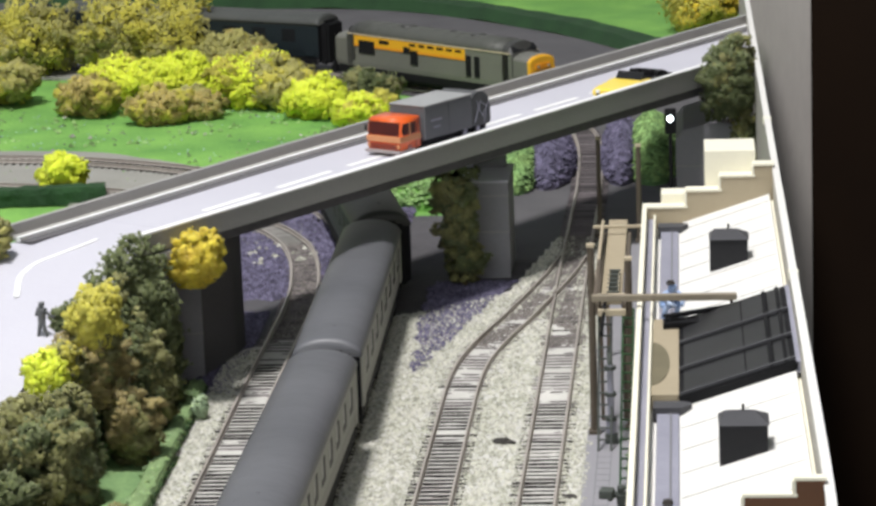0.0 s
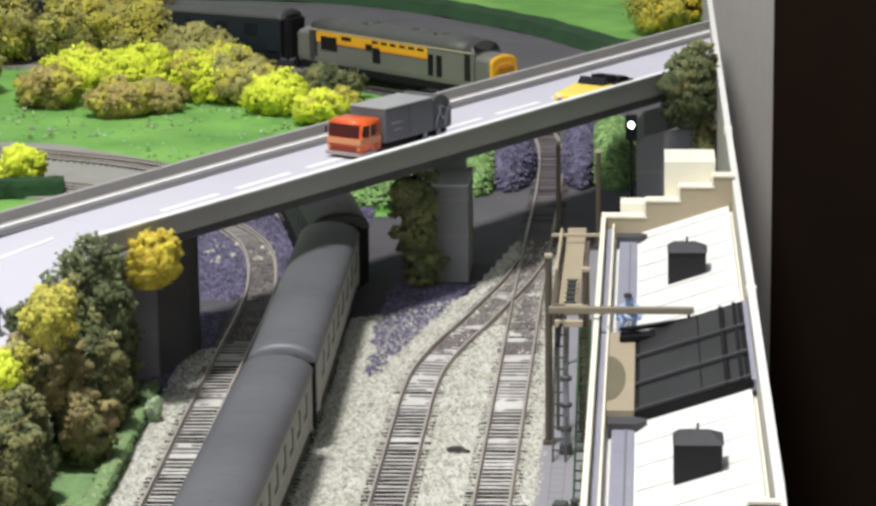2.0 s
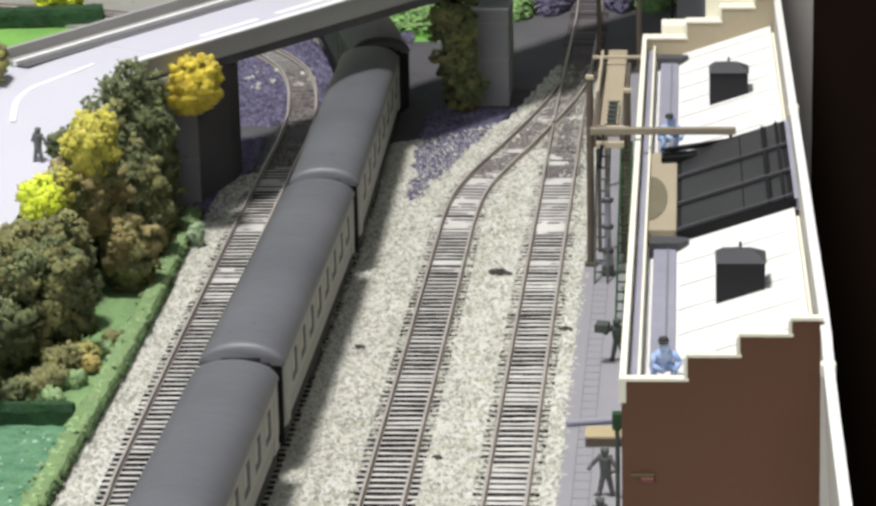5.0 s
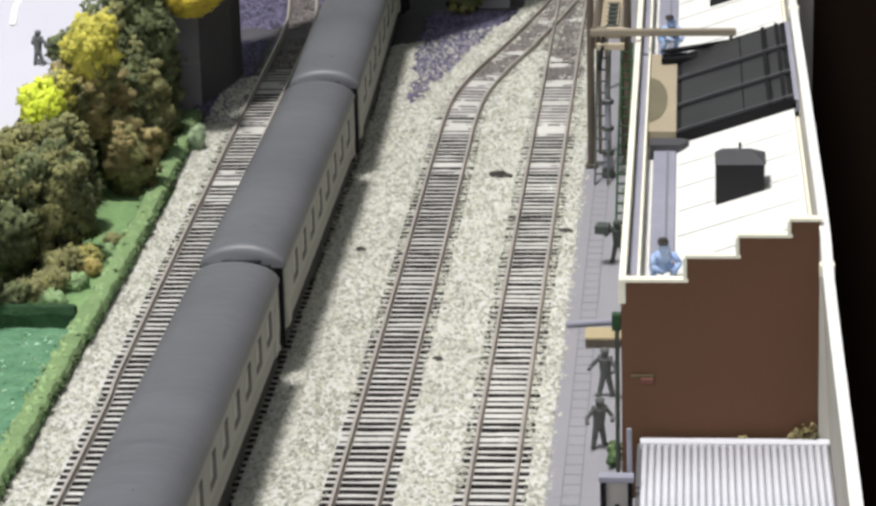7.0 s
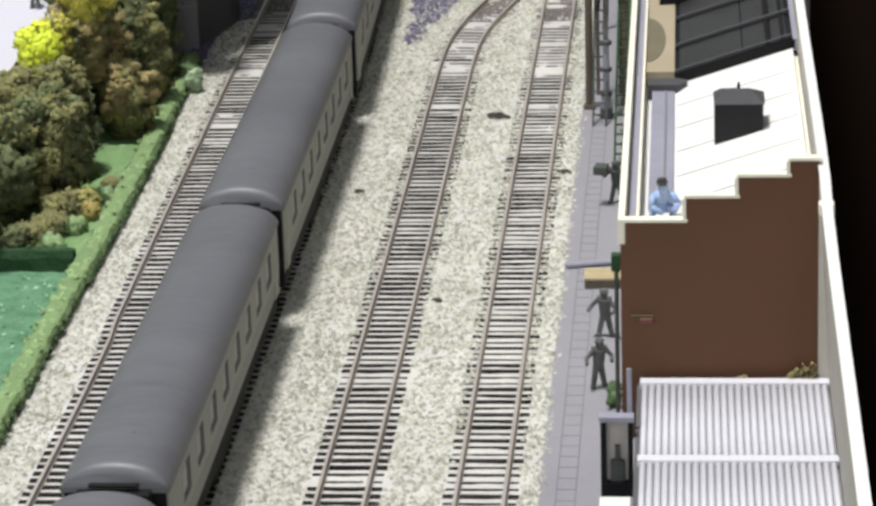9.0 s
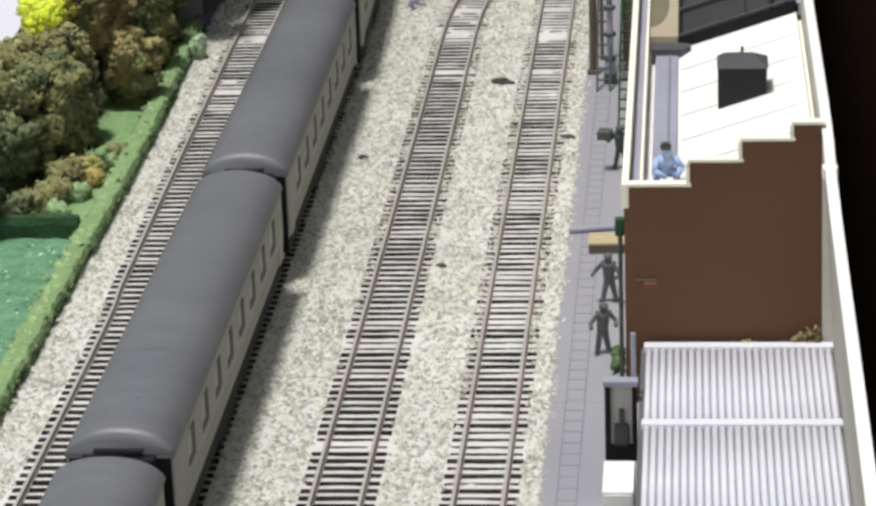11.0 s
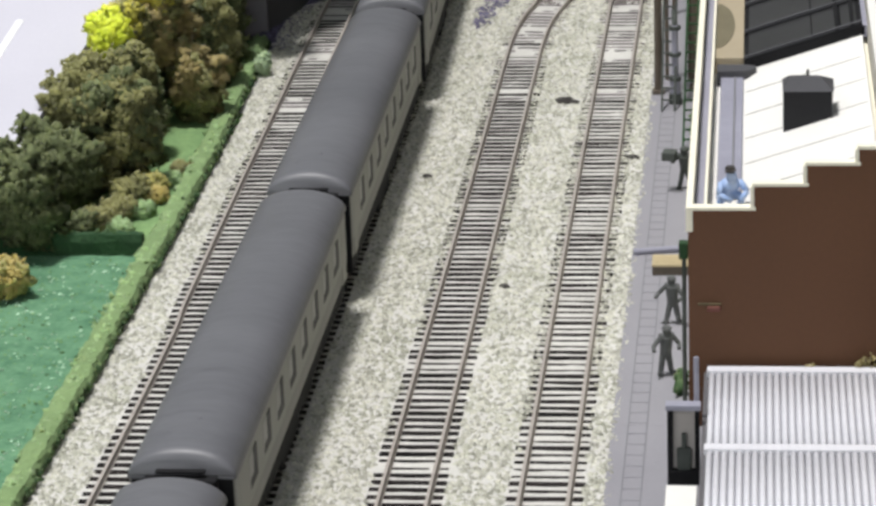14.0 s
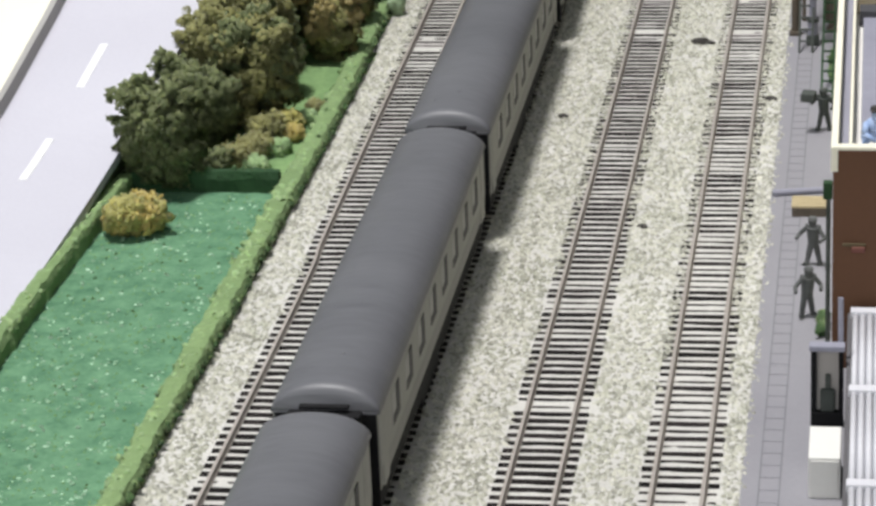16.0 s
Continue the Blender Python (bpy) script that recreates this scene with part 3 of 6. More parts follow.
def heather_side(x, y):
    return x < -169 - 0.02 * (y - 380) and wob(x, y, 9, 7) > -0.35


scatter_chips(14, 7000, -215, -120, 460, 700, -3.5, 1.5, lambda x, y: abs(np.hypot(*(LINES["goods"] - (x, y)).T).min()) < 8.5, DIRT, "earth_fill", "grey-brown earth between the rails beyond the bridge")
scatter_chips(15, 900, -205, -140, 618, 690, -2.6, 2.3, lambda x, y: wob(x, y, 8, 9) > 0.34 and (y > 664 or (x < -168 and y > 640)), CHIP, "pale_rubble", "pale rubble lying round the siding beyond the bridge")
scatter_chips(13, 9000, -190, -160, 345, 520, -3.4, 1.4, heather_side, FLOCK, "heather_verge", "thin purple heather beside the siding at the abutment")
scatter_chips(12, 42000, -98, -25, 365, 600, -2.9, 1.3, heather_near, FLOCK, "heather_patch", "patch of purple heather before the bridge pier")


# ---- tracks ----
def railway_track(name, line, y_first, y_last, label):
    ob = thing("railway_track", label, "railway track", "tracks")
    for side in (-1, 1):
        o = side * 8.25
        part("rail", sweep(line[line[:, 1] > -505][::2], [(o - 0.55, 0.0), (o + 0.55, 0.0), (o + 0.5, -0.7), (o + 0.3, -0.9), (o + 0.3, -1.9), (o + 1.1, -2.4), (o - 1.1, -2.4), (o - 0.3, -1.9), (o - 0.3, -0.9), (o - 0.5, -0.7)]), RAIL, ob, "weathered steel rail")
    me = mesh_of("sleeper", boxed(-13, 13, -1.5, 1.5, -4.2, -2.3, 0.2), SLEEPER)
    dusty = mesh_of("sleeper", boxed(-13, 13, -1.5, 1.5, -4.2, -2.35, 0.2), DUSTY)
    thin = mesh_of("sleeper", boxed(-12.5, 12.5, -0.85, 0.85, -4.2, -2.4, 0.2), SLEEPER)
    earthy = mesh_of("sleeper", boxed(-12.5, 12.5, -1.2, 1.2, -4.4, -3.0, 0.2), DUSTY)
    n = sides(line)
    run = np.r_[0, np.cumsum(np.linalg.norm(np.diff(line, axis=0), axis=1))]
    g = random.Random(len(name))
    for s in np.arange(2, run[-1], 5.95):
        x, y, a, b = (float(np.interp(s, run, v)) for v in (line[:, 0], line[:, 1], n[:, 0], n[:, 1]))
        if not y_first < y < y_last:
            continue
        far = wob(x + 31 * len(name), y, 45) + (y - 250) / 250
        worn = far + g.uniform(-0.25, 0.25) > 0.35 and not (name in ("goods", "coach") and y > 455)
        sunk = not worn and g.random() < {"main": 0.5, "loop": 0.1}.get(name, 0.08)
        tie = new("sleeper", dusty if worn else earthy if y > 455 and name == "goods" else thin if sunk or (y > 455 and name in ("goods", "coach")) else me)
        tie.parent = ob
        tie.matrix_basis = pose(x * MM, y * MM, (-0.05 - 0.3 * g.random() ** 2 - (0.5 * g.random() if worn else 0)) * MM, 0, 0, math.degrees(math.atan2(b, a)) + g.uniform(-0.8, 0.8))
    return ob


railway_track("goods", LINES["goods"], -330, 1000, "siding track with brown sleepers curving under the bridge")
railway_track("coach", LINES["coach"], -330, 1000, "track with brown sleepers under the standing coaches")
railway_track("loop", LINES["loop"], -330, 640, "loop track that joins the line past the walkway")
railway_track("main", LINES["main"], -330, 1460, "running line beside the walkway, curving away beyond the bridge")


# ---- coaches ----
def coach_end(width, eave, top):
    """Half-outline of a coach body with its domed roof: x, z from the right side over the top."""
    w = width / 2
    arc = [(w * math.cos(a), eave + (top - eave) * math.sin(a) ** 0.9) for a in np.linspace(0, math.pi, 17)]
    return arc


def bogie(parent, y, mat=BLACK):
    b = part("bogie", box(box(boxed(-11, -8, y - 19, y + 19, 3, 9, 0.6), 8, 11, y - 19, y + 19, 3, 9, 0.6), -10, 10, y - 4, y + 4, 4, 8, 0.4), mat, parent)
    for dy in (-13, 13):
        for side in (-1, 1):
            bm = bmesh.new()
            rod(bm, (side * 7.0, y + dy, 5.6), (side * 9.0, y + dy, 5.6), 5.6, n=16)
            part("wheel", bm, BLACK, b)


def coach(at, turn, side_mat, roof_mat, label, windows=8, length=250.0, glass=None):
    """A bogie coach, its middle on the origin at rail height."""
    ob = thing("railway_coach", label, "railway coach", "coaches", at=at, turn=turn)
    half, w = length / 2, 16.3
    bm = bmesh.new()
    prism(bm, [(w - 0.8, 14), (w, 20), (w, 41.5), (-w, 41.5), (-w, 20), (-w + 0.8, 14)], "y", -half, half)
    part("body", bm, COACH_LOWER if side_mat is COACH_SIDE else side_mat, ob, "grey lower body" if side_mat is COACH_SIDE else "")
    part("window_band", box(boxed(w - 0.25, w + 0.25, -half + 1, half - 1, 22.5, 41.2, 0.2), -w - 0.25, -w + 0.25, -half + 1, half - 1, 22.5, 41.2, 0.2), side_mat, ob, "pale grey window band" if side_mat is COACH_SIDE else "")
    bm = bmesh.new()
    drop = ((-0.6, 0.66), (0.1, 0.80), (0.9, 0.91), (2.2, 0.975), (5.0, 1.0))
    ends = [(-half + d, s) for d, s in drop] + [(half - d, s) for d, s in drop[::-1]]
    rings = []
    for y, s in ends:
        rings.append([bm.verts.new((x * 1.02, y, 41.5 + (z - 41.5) * s)) for x, z in coach_end(33.4, 41.5, 50.5)])
    for a, b in zip(rings, rings[1:]):
        for j in range(len(a) - 1):
            bm.faces.new((a[j], a[j + 1], b[j + 1], b[j]))
        bm.faces.new((a[0], b[0], b[-1], a[-1]))
    bm.faces.new(rings[0])
    bm.faces.new(rings[-1])
    part("roof", bm, roof_mat, ob, smooth=True)
    for y in np.linspace(-half + 14, half - 14, 14):
        bm = bmesh.new()
        pts = [(x * 1.0215, z + 0.05) for x, z in coach_end(33.4, 41.5, 50.5)]
        for dy in (-0.3, 0.3):
            for x, z in pts:
                bm.verts.new((x, y + dy, z))
        bm.verts.ensure_lookup_table()
        for j in range(len(pts) - 1):
            bm.faces.new((bm.verts[j], bm.verts[j + 1], bm.verts[j + 1 + len(pts)], bm.verts[j + len(pts)]))
        part("roof_rib", bm, roof_mat, ob, smooth=True)
    for x, y in ((-6.5, -half + 16), (5.5, -half + 16), (1.5, -half + 25), (-5, half - 18), (4, half - 30)):
        bm = bmesh.new()
        bmesh.ops.create_uvsphere(bm, u_segments=8, v_segments=5, radius=1.2, matrix=Matrix.Translation((x, y, 49.7 if abs(x) < 3 else 48.9)))
        part("roof_vent", bm, roof_mat, ob)
    for side in (-1, 1):
        part("gutter", boxed(side * w - 0.4, side * w + 0.4, -half, half, 41.0, 42.0), roof_mat, ob)
        part("solebar", boxed(side * 14.6 - 0.7, side * 14.6 + 0.7, -half + 2, half - 2, 7.5, 14.2), BLACK, ob)
        for k in range(windows):
            y = -half + 30 + k * (length - 60) / (windows - 1)
            pane = part("window", boxed(side * (w + 0.1) - 0.3, side * (w + 0.1) + 0.3, y - 7.0, y + 7.0, 26.5, 37.5, 0.2), glass or GLAZING, ob)
            # dark J shape put in for the shade along the window recess
            part("window_frame", box(boxed(side * (w + 0.25) - 0.3, side * (w + 0.25) + 0.3, y + 0.9, y + 6.8, 26.6, 37.6), side * (w + 0.25) - 0.28, side * (w + 0.25) + 0.28, y - 5.6, y + 0.9, 26.6, 29.8), WINDOW, pane, "dark J edge standing for the window recess's shade")
        for y in (-half + 9, half - 9):
            part("door", box(boxed(side * (w + 0.1) - 0.3, side * (w + 0.1) + 0.3, y - 4.6, y + 4.6, 15, 40, 0.2), side * (w + 0.3) - 0.2, side * (w + 0.3) + 0.2, y - 2.6, y + 2.6, 27.5, 36.5), side_mat, ob)
    for end in (-1, 1):
        part("end_wall", boxed(-15.9, 15.9, end * half - 0.5, end * half + 0.5, 9, 42.6, 0.3), BLACK, ob)
        part("gangway", box(boxed(-11.5, 11.5, end * (half + 2.5) - 2.8, end * (half + 2.5) + 2.8, 8, 42.5, 0.5), -10.4, 10.4, end * (half + 6.2) - 1.6, end * (half + 6.2) + 1.6, 8.5, 41.8), BLACK, ob)
        part("gangway_hood", boxed(-7.8, 7.8, end * (half + 1.2) - 1.7, end * (half + 1.2) + 1.7, 43.6, 44.6, 0.5), BLACK, ob)
        part("end_rim", boxed(-w, w, end * (half + 0.5) - 0.35, end * (half + 0.5) + 0.35, 41.2, 42.0, 0.2), roof_mat, ob)
        for x in (-11, 11):
            bm = bmesh.new()
            rod(bm, (x, end * half, 9.5), (x, end * (half + 4), 9.5), 1.0)
            rod(bm, (x, end * (half + 3.6), 9.5), (x, end * (half + 4.4), 9.5), 2.4, n=10)
            part("buffer", bm, BLACK, ob)
        bogie(ob, end * (half - 42))
    part("underframe", boxed(-12.5, 12.5, -60, 60, 6, 14, 0.5), BLACK, ob)
    part("battery_box", box(boxed(-14.5, 14.5, -32, 8, 1.5, 9, 0.6), -14, 14, 20, 44, 2.0, 9, 0.6), BLACK, ob)
    return ob


def along(line, s):
    """Place and heading (degrees from +y) on a line, s mm from its start."""
    run = np.r_[0, np.cumsum(np.linalg.norm(np.diff(line, axis=0), axis=1))]
    x, y = (np.interp(s, run, line[:, k]) for k in (0, 1))
    x1, y1 = (np.interp(s + 80, run, line[:, k]) for k in (0, 1))
    x0, y0 = (np.interp(s - 80, run, line[:, k]) for k in (0, 1))
    return (x0 + x1) / 2, (y0 + y1) / 2, math.degrees(math.atan2(-(x1 - x0), y1 - y0))


GAP, PITCH = -25.5, 267.0  # the second coupling from the bridge, and the length over couplings
for k, words in ((1.5, "dark-roofed coach with a pale window band standing under the bridge"), (0.5, "dark-roofed coach with a pale window band beside the loop"), (-0.5, "dark-roofed coach with a pale window band by the hedge"), (-1.5, "dark-roofed coach at the near end of the rake")):
    x, y, turn = along(LINES["coach"], GAP + k * PITCH + 900 + (11 if k == 1.5 else 0))
    coach((x - 0.5, y, 0), turn, COACH_SIDE, ROOF_GREY, words, length=272.0 if k == 1.5 else 250.0)
x, y, turn = along(LINES["coach"], GAP + 2.5 * PITCH + 922)
coach((x, y, 0), turn, COACH_BLUE, LOCO_DARK, "dark blue coach standing on the curve under the bridge", glass=WINDOW)


# ---- road bridge ----
DIR = np.array([1.0, 1.6]) / math.hypot(1, 1.6)
NRM = np.array([-DIR[1], DIR[0]])
WIDE = 88.0


def deck_at(u, off, z):
    p = np.array([-40.0, 560.0]) + DIR * u + NRM * off
    return p[0], p[1], z


def deck_bar(off0, off1, z_lo, z_hi, u0=None, u1=None, steps=14):
    """A bar along the bridge between two offsets; heights are functions of u. By default it runs to the edge board."""
    bm = bmesh.new()
    rings = []
    for s in np.linspace(0, 1, steps):
        ring = []
        for o, f in ((off0, z_lo), (off1, z_lo), (off1, z_hi), (off0, z_hi)):
            a = u0 if u0 is not None else -250.0
            b = u1 if u1 is not None else 293.0 + 1.6 * o
            u = a + (b - a) * s
            ring.append(bm.verts.new(deck_at(u, o, f(u))))
        rings.append(ring)
    for a, b in zip(rings, rings[1:]):
        for j in range(4):
            bm.faces.new((a[j], a[(j + 1) % 4], b[(j + 1) % 4], b[j]))
    bm.faces.new(rings[0])
    bm.faces.new(rings[-1][::-1])
    return bm


def top_of(u):
    return min(97.0 + 0.017 * u, 96.3 + 0.0085 * u)


def rail_of(u):
    """Top of the near parapet."""
    return 93.5 + 0.0095 * u


def face_of(u):
    """Foot of the near parapet's face."""
    return 82.0 + 0.0035 * u


def under_of(u):
    return 76.3 + 0.002 * u


bridge = thing("road_bridge", "grey card road bridge skewed across the tracks", "bridge", at=(0, 0, 0))
part("deck", deck_bar(3.5, WIDE, lambda u: min(under_of(u) + 2, top_of(u) - 16), lambda u: top_of(u) - 12), ROAD, bridge, "pale grey road surface")
part("parapet", deck_bar(0, 3.4, face_of, rail_of, u0=-303), CONCRETE, bridge, "dark grey parapet wall")
# white stands in for the light on the capping's top edge
part("parapet_cap", deck_bar(-0.4, 3.8, rail_of, lambda u: rail_of(u) + 0.9, u0=-303), LINE, bridge, "white parapet capping, its lit edge put into the colour")
# recess shade below the parapet is put into this beam's dark colour
part("edge_beam", deck_bar(2.6, 7.5, under_of, lambda u: face_of(u) - 0.1, u0=-303), BRIDGE_SHADE, bridge, "beam under the deck edge, its shade put into the dark colour")
part("parapet", deck_bar(WIDE + 3.1, WIDE + 6, lambda u: under_of(u) + 4, lambda u: top_of(u) - 4.6, u0=-306), FAR_WALL, bridge, "grey parapet wall")
part("footway", deck_bar(WIDE - 1.7, WIDE + 3, lambda u: under_of(u) + 4, lambda u: top_of(u) - 10.2, u0=-306), FAR_WALL, bridge)
part("kerb", deck_bar(WIDE - 4.6, WIDE - 1.8, lambda u: top_of(u) - 12.5, lambda u: top_of(u) - 9.9, u0=-306), LINE, bridge, "white painted kerb")
part("gutter_strip", deck_bar(WIDE - 12.5, WIDE - 4.7, lambda u: top_of(u) - 12.3, lambda u: top_of(u) - 11.6, u0=-306), GUTTER, bridge, "darker grey gutter strip")
part("edge_line", deck_bar(8, 10, lambda u: top_of(u) - 12.2, lambda u: top_of(u) - 11.8), LINE, bridge)
for k in range(7):
    u0 = -210 + k * 62
    part("lane_dash", deck_bar(40, 44, lambda u: top_of(u) - 12.2, lambda u: top_of(u) - 11.75, u0, u0 + 46, 3), LINE, bridge, "white lane dash")


pier = part("pier", boxed(-64, -36.5, 599, 652, -5, 54.0, 0.4), PIER, bridge, "grey card pier between the tracks")
for z in (24, 46):
    part("joint", boxed(-64.4, -36.1, 598.6, 652.4, z - 0.5, z + 0.4), CONCRETE, pier)
# a paler slab carries the light that falls on the pier's top
part("lit_pier_top", boxed(-64.5, -36.0, 598.5, 652.5, 54.0, 55.2, 0.3), ROAD, pier, "top of the pier, its light put into a pale colour")
part("bearing", boxed(-60, -40, 640, 650, 55.3, 77.0), PIER, bridge)
ABUTMENT = [(-187, 380), (-187, 440), (-238, 440), (-238, 368)]
abutment = part("abutment", prism(bmesh.new(), ABUTMENT, "z", -5, 76.0), PIER, bridge, "grey card abutment")
# the side face's shade is put into a darker grey than the front
part("side_wall", prism(bmesh.new(), [(-186.8, 382), (-176, 420), (-174, 441), (-186.8, 441)], "z", -5, 76.2), GUTTER, bridge, "side wall of the abutment, its shade put into dark grey")
for z in (20, 46):
    part("joint", prism(bmesh.new(), [(x + (0.4 if x > -200 else 0), y - 0.4) for x, y in ABUTMENT], "z", z, z + 0.9), CONCRETE, abutment)

RIGHT_ABUTMENT = [(63, -5), (63, 48), (68, 53.5), (82, 57.5), (112, 58.5), (112, -5)]
abutment = part("abutment", prism(bmesh.new(), RIGHT_ABUTMENT, "y", 758, 850), PIER, bridge, "grey card abutment")
part("joint", boxed(62.6, 112.4, 757.6, 850.4, 29.8, 30.8), CONCRETE, abutment)

# road running down from the bridge, round the bend and along the lawn
HEIGHTS = (80.6, 78.5, 71.5, 54, 35, 17, 7, 3, 2)
RIGHT = even([(x, y, z) for (x, y), z in zip(((-172.5, 348), (-196, 308), (-216, 262), (-232, 190), (-243, 110), (-250, 30), (-254, -60), (-256, -200), (-256, -480)), HEIGHTS)], 120)
LEFT = even([(x, y, z) for (x, y), z in zip(((-247, 394.6), (-279, 344), (-299, 281), (-307, 200), (-310, 120), (-314, 40), (-320, -60), (-324, -200), (-324, -480)), HEIGHTS)], 120)
solo("road", ribbon(LEFT, RIGHT, 4), ROAD, "pale grey road curving down beside the lawn", "road", kind="structure")
MID = LEFT * 0.52 + RIGHT * 0.48 + (0, 0, 0.3)
FAN = np.concatenate([LEFT[:40] * f + RIGHT[:40] * (1 - f) for f in np.linspace(0, 1, 60)])
BEND = [(-233.5, 347), (-239, 335), (-249, 322), (-257.5, 309), (-261, 295), (-260.5, 284), (-258.5, 272), (-257, 262)]
BEND = glide([(x, y, FAN[np.hypot(FAN[:, 0] - x, FAN[:, 1] - y).argmin(), 2] + 0.45) for x, y in BEND], 4.0)
solo("road_marking", sweep(BEND, [(-1.4, 0.0), (1.4, 0.0), (1.4, -0.8), (-1.4, -0.8)]), LINE, "white line painted round the bend of the road", "road marking", kind="structure")
for k in range(2, 10):
    seg = MID[4 + k * 11:4 + k * 11 + 6]
    solo("road_marking", sweep(seg, [(-1.7, 0.0), (1.7, 0.0), (1.7, -0.5), (-1.7, -0.5)]), LINE, "white dash painted on the pale road", "road marking", "lane dashes", kind="structure")
solo("roadside_wall", sweep(LEFT[9:80] + (0, 0, 0), [(-3, 7), (-0.2, 7), (-0.2, -4), (-3, -4)]), FAR_WALL, "dark grey wall along the outer road edge", "wall", kind="structure")
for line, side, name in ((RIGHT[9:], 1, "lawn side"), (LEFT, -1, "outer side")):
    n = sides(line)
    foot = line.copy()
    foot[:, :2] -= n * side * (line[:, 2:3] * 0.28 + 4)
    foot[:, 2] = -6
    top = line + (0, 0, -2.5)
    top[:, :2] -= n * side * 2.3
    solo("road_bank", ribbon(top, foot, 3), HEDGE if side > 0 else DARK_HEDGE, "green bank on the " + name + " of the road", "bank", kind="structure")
pave = LEFT[30:]
solo("pavement", ribbon(pave + (-62, 0, 0), pave + (-3.2, 0, 0), 4), CREAM, "pale cream pavement beyond the road wall", "pavement", kind="structure")


# ---- lawn and hedges ----
def lawn_in(x, y):
    return x < ballast_edge(y) - 3 and x > -262


solo("lawn", rugged(-268, -168, -480, 360, 5, lambda x, y: -2.6 + 0.5 * wob(x, y, 18) + 0.3 * wob(x, y, 5), lawn_in), LAWN, "green flock lawn between road and track", "lawn", kind="structure")


solo("shrub_bed", rugged(-262, -178, 36, 346, 5, lambda x, y: -0.6 + 0.6 * wob(x, y, 14) + 0.5 * wob(x, y, 4), lambda x, y: x < ballast_edge(y) - 5), BED, "light green flock ground under the shrubs", "ground", kind="structure")


def hedge(line, w, h, mat, label, seed=0, leafy=None, dark=None):
    """A clipped hedge: a lumpy core, its clipped foliage, and a darker foot on its outer side whose leaves hold its
    shade.
    """
    ob = thing("hedge", label, "hedge", "hedges")
    ln = glide([(p[0], p[1], -4.5) for p in line], 2.5)
    bm = sweep(ln, [(-w / 2, 0), (-w / 2 - 0.2, h * 0.7), (-w / 2 + 0.8, h), (0, h + 0.3), (w / 2 - 0.8, h), (w / 2 + 0.2, h * 0.7), (w / 2, 0)])
    bmesh.ops.subdivide_edges(bm, edges=bm.edges[:], cuts=1, use_grid_fill=True)
    for v in bm.verts:
        q = noise.noise_vector(v.co / 8.0 + Vector((seed, 0, 0))) * 1.1 + noise.noise_vector(v.co / 2.3) * 0.5
        v.co += q
    part("core", bm, mat, ob)
    n = sides(ln)
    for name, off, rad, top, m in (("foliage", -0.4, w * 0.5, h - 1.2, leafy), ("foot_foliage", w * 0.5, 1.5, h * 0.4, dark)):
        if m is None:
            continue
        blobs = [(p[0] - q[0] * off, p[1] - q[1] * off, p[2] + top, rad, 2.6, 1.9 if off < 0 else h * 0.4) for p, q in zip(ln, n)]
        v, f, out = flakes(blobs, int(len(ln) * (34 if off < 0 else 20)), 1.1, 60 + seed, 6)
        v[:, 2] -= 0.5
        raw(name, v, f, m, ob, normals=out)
    return ob


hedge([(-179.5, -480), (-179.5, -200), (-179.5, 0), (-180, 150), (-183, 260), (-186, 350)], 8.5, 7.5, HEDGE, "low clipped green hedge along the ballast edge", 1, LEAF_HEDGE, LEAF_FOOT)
hedge([(-247, 36), (-215, 36), (-184, 36)], 6, 11, DARK_HEDGE, "dark green cross hedge between lawn and shrubs", 2, LEAF_FOOT)
hedge([(-248.5, 52), (-251.5, 5), (-253, -60), (-253.5, -200), (-253.5, -480)], 7, 10, HEDGE, "low green hedge between lawn and road", 3, LEAF_HEDGE)

# ---- bushes between road and track ----
def heap(name, label, x, y, z, r, h, mat, n, seed, size=2.6, second=None, lumps=6, group="shrubs by the road"):
    return bush(name, label, (x, y, z), round_lump(r, h, lumps, seed), mat, n, size, seed, trunk=max(2.0, r * 0.16), group=group, second=second)


heap("bush", "tall dark green shrub beside the bend of the road", -211, 292, 0, 17.5, 91, LEAF_DARK, 3600, 11)
heap("bush", "dark green shrub against the bridge abutment", -198, 303, 0, 13, 82, LEAF_DARK, 2600, 10)
heap("bush", "dark olive shrub against the bridge abutment", -209, 262, 0, 17, 78, LEAF_DARK, 3000, 12, second=LEAF_OLIVE)
heap("bush", "bright yellow flowering shrub at the bridge end", -180.5, 328, 59, 15.5, 26, LEAF_YELLOW, 5200, 13, size=1.6)
heap("bush", "brown-green shrub beside the siding hedge", -194, 268, 0, 12.5, 46, LEAF_OLIVE, 2400, 26, second=LEAF_DARK)
heap("bush", "brown-olive shrub under the golden crown", -214, 210, 24, 15, 42, LEAF_BROWN, 2400, 14, second=LEAF_OLIVE)
heap("bush", "golden crowned shrub by the road", -207.5, 213, 56, 12.5, 30, LEAF_GOLD, 1700, 24, size=2.2)
heap("bush", "smaller golden shrub by the road", -220, 190, 46, 10, 20, LEAF_GOLD, 1000, 25, size=2.2, second=LEAF_OLIVE)
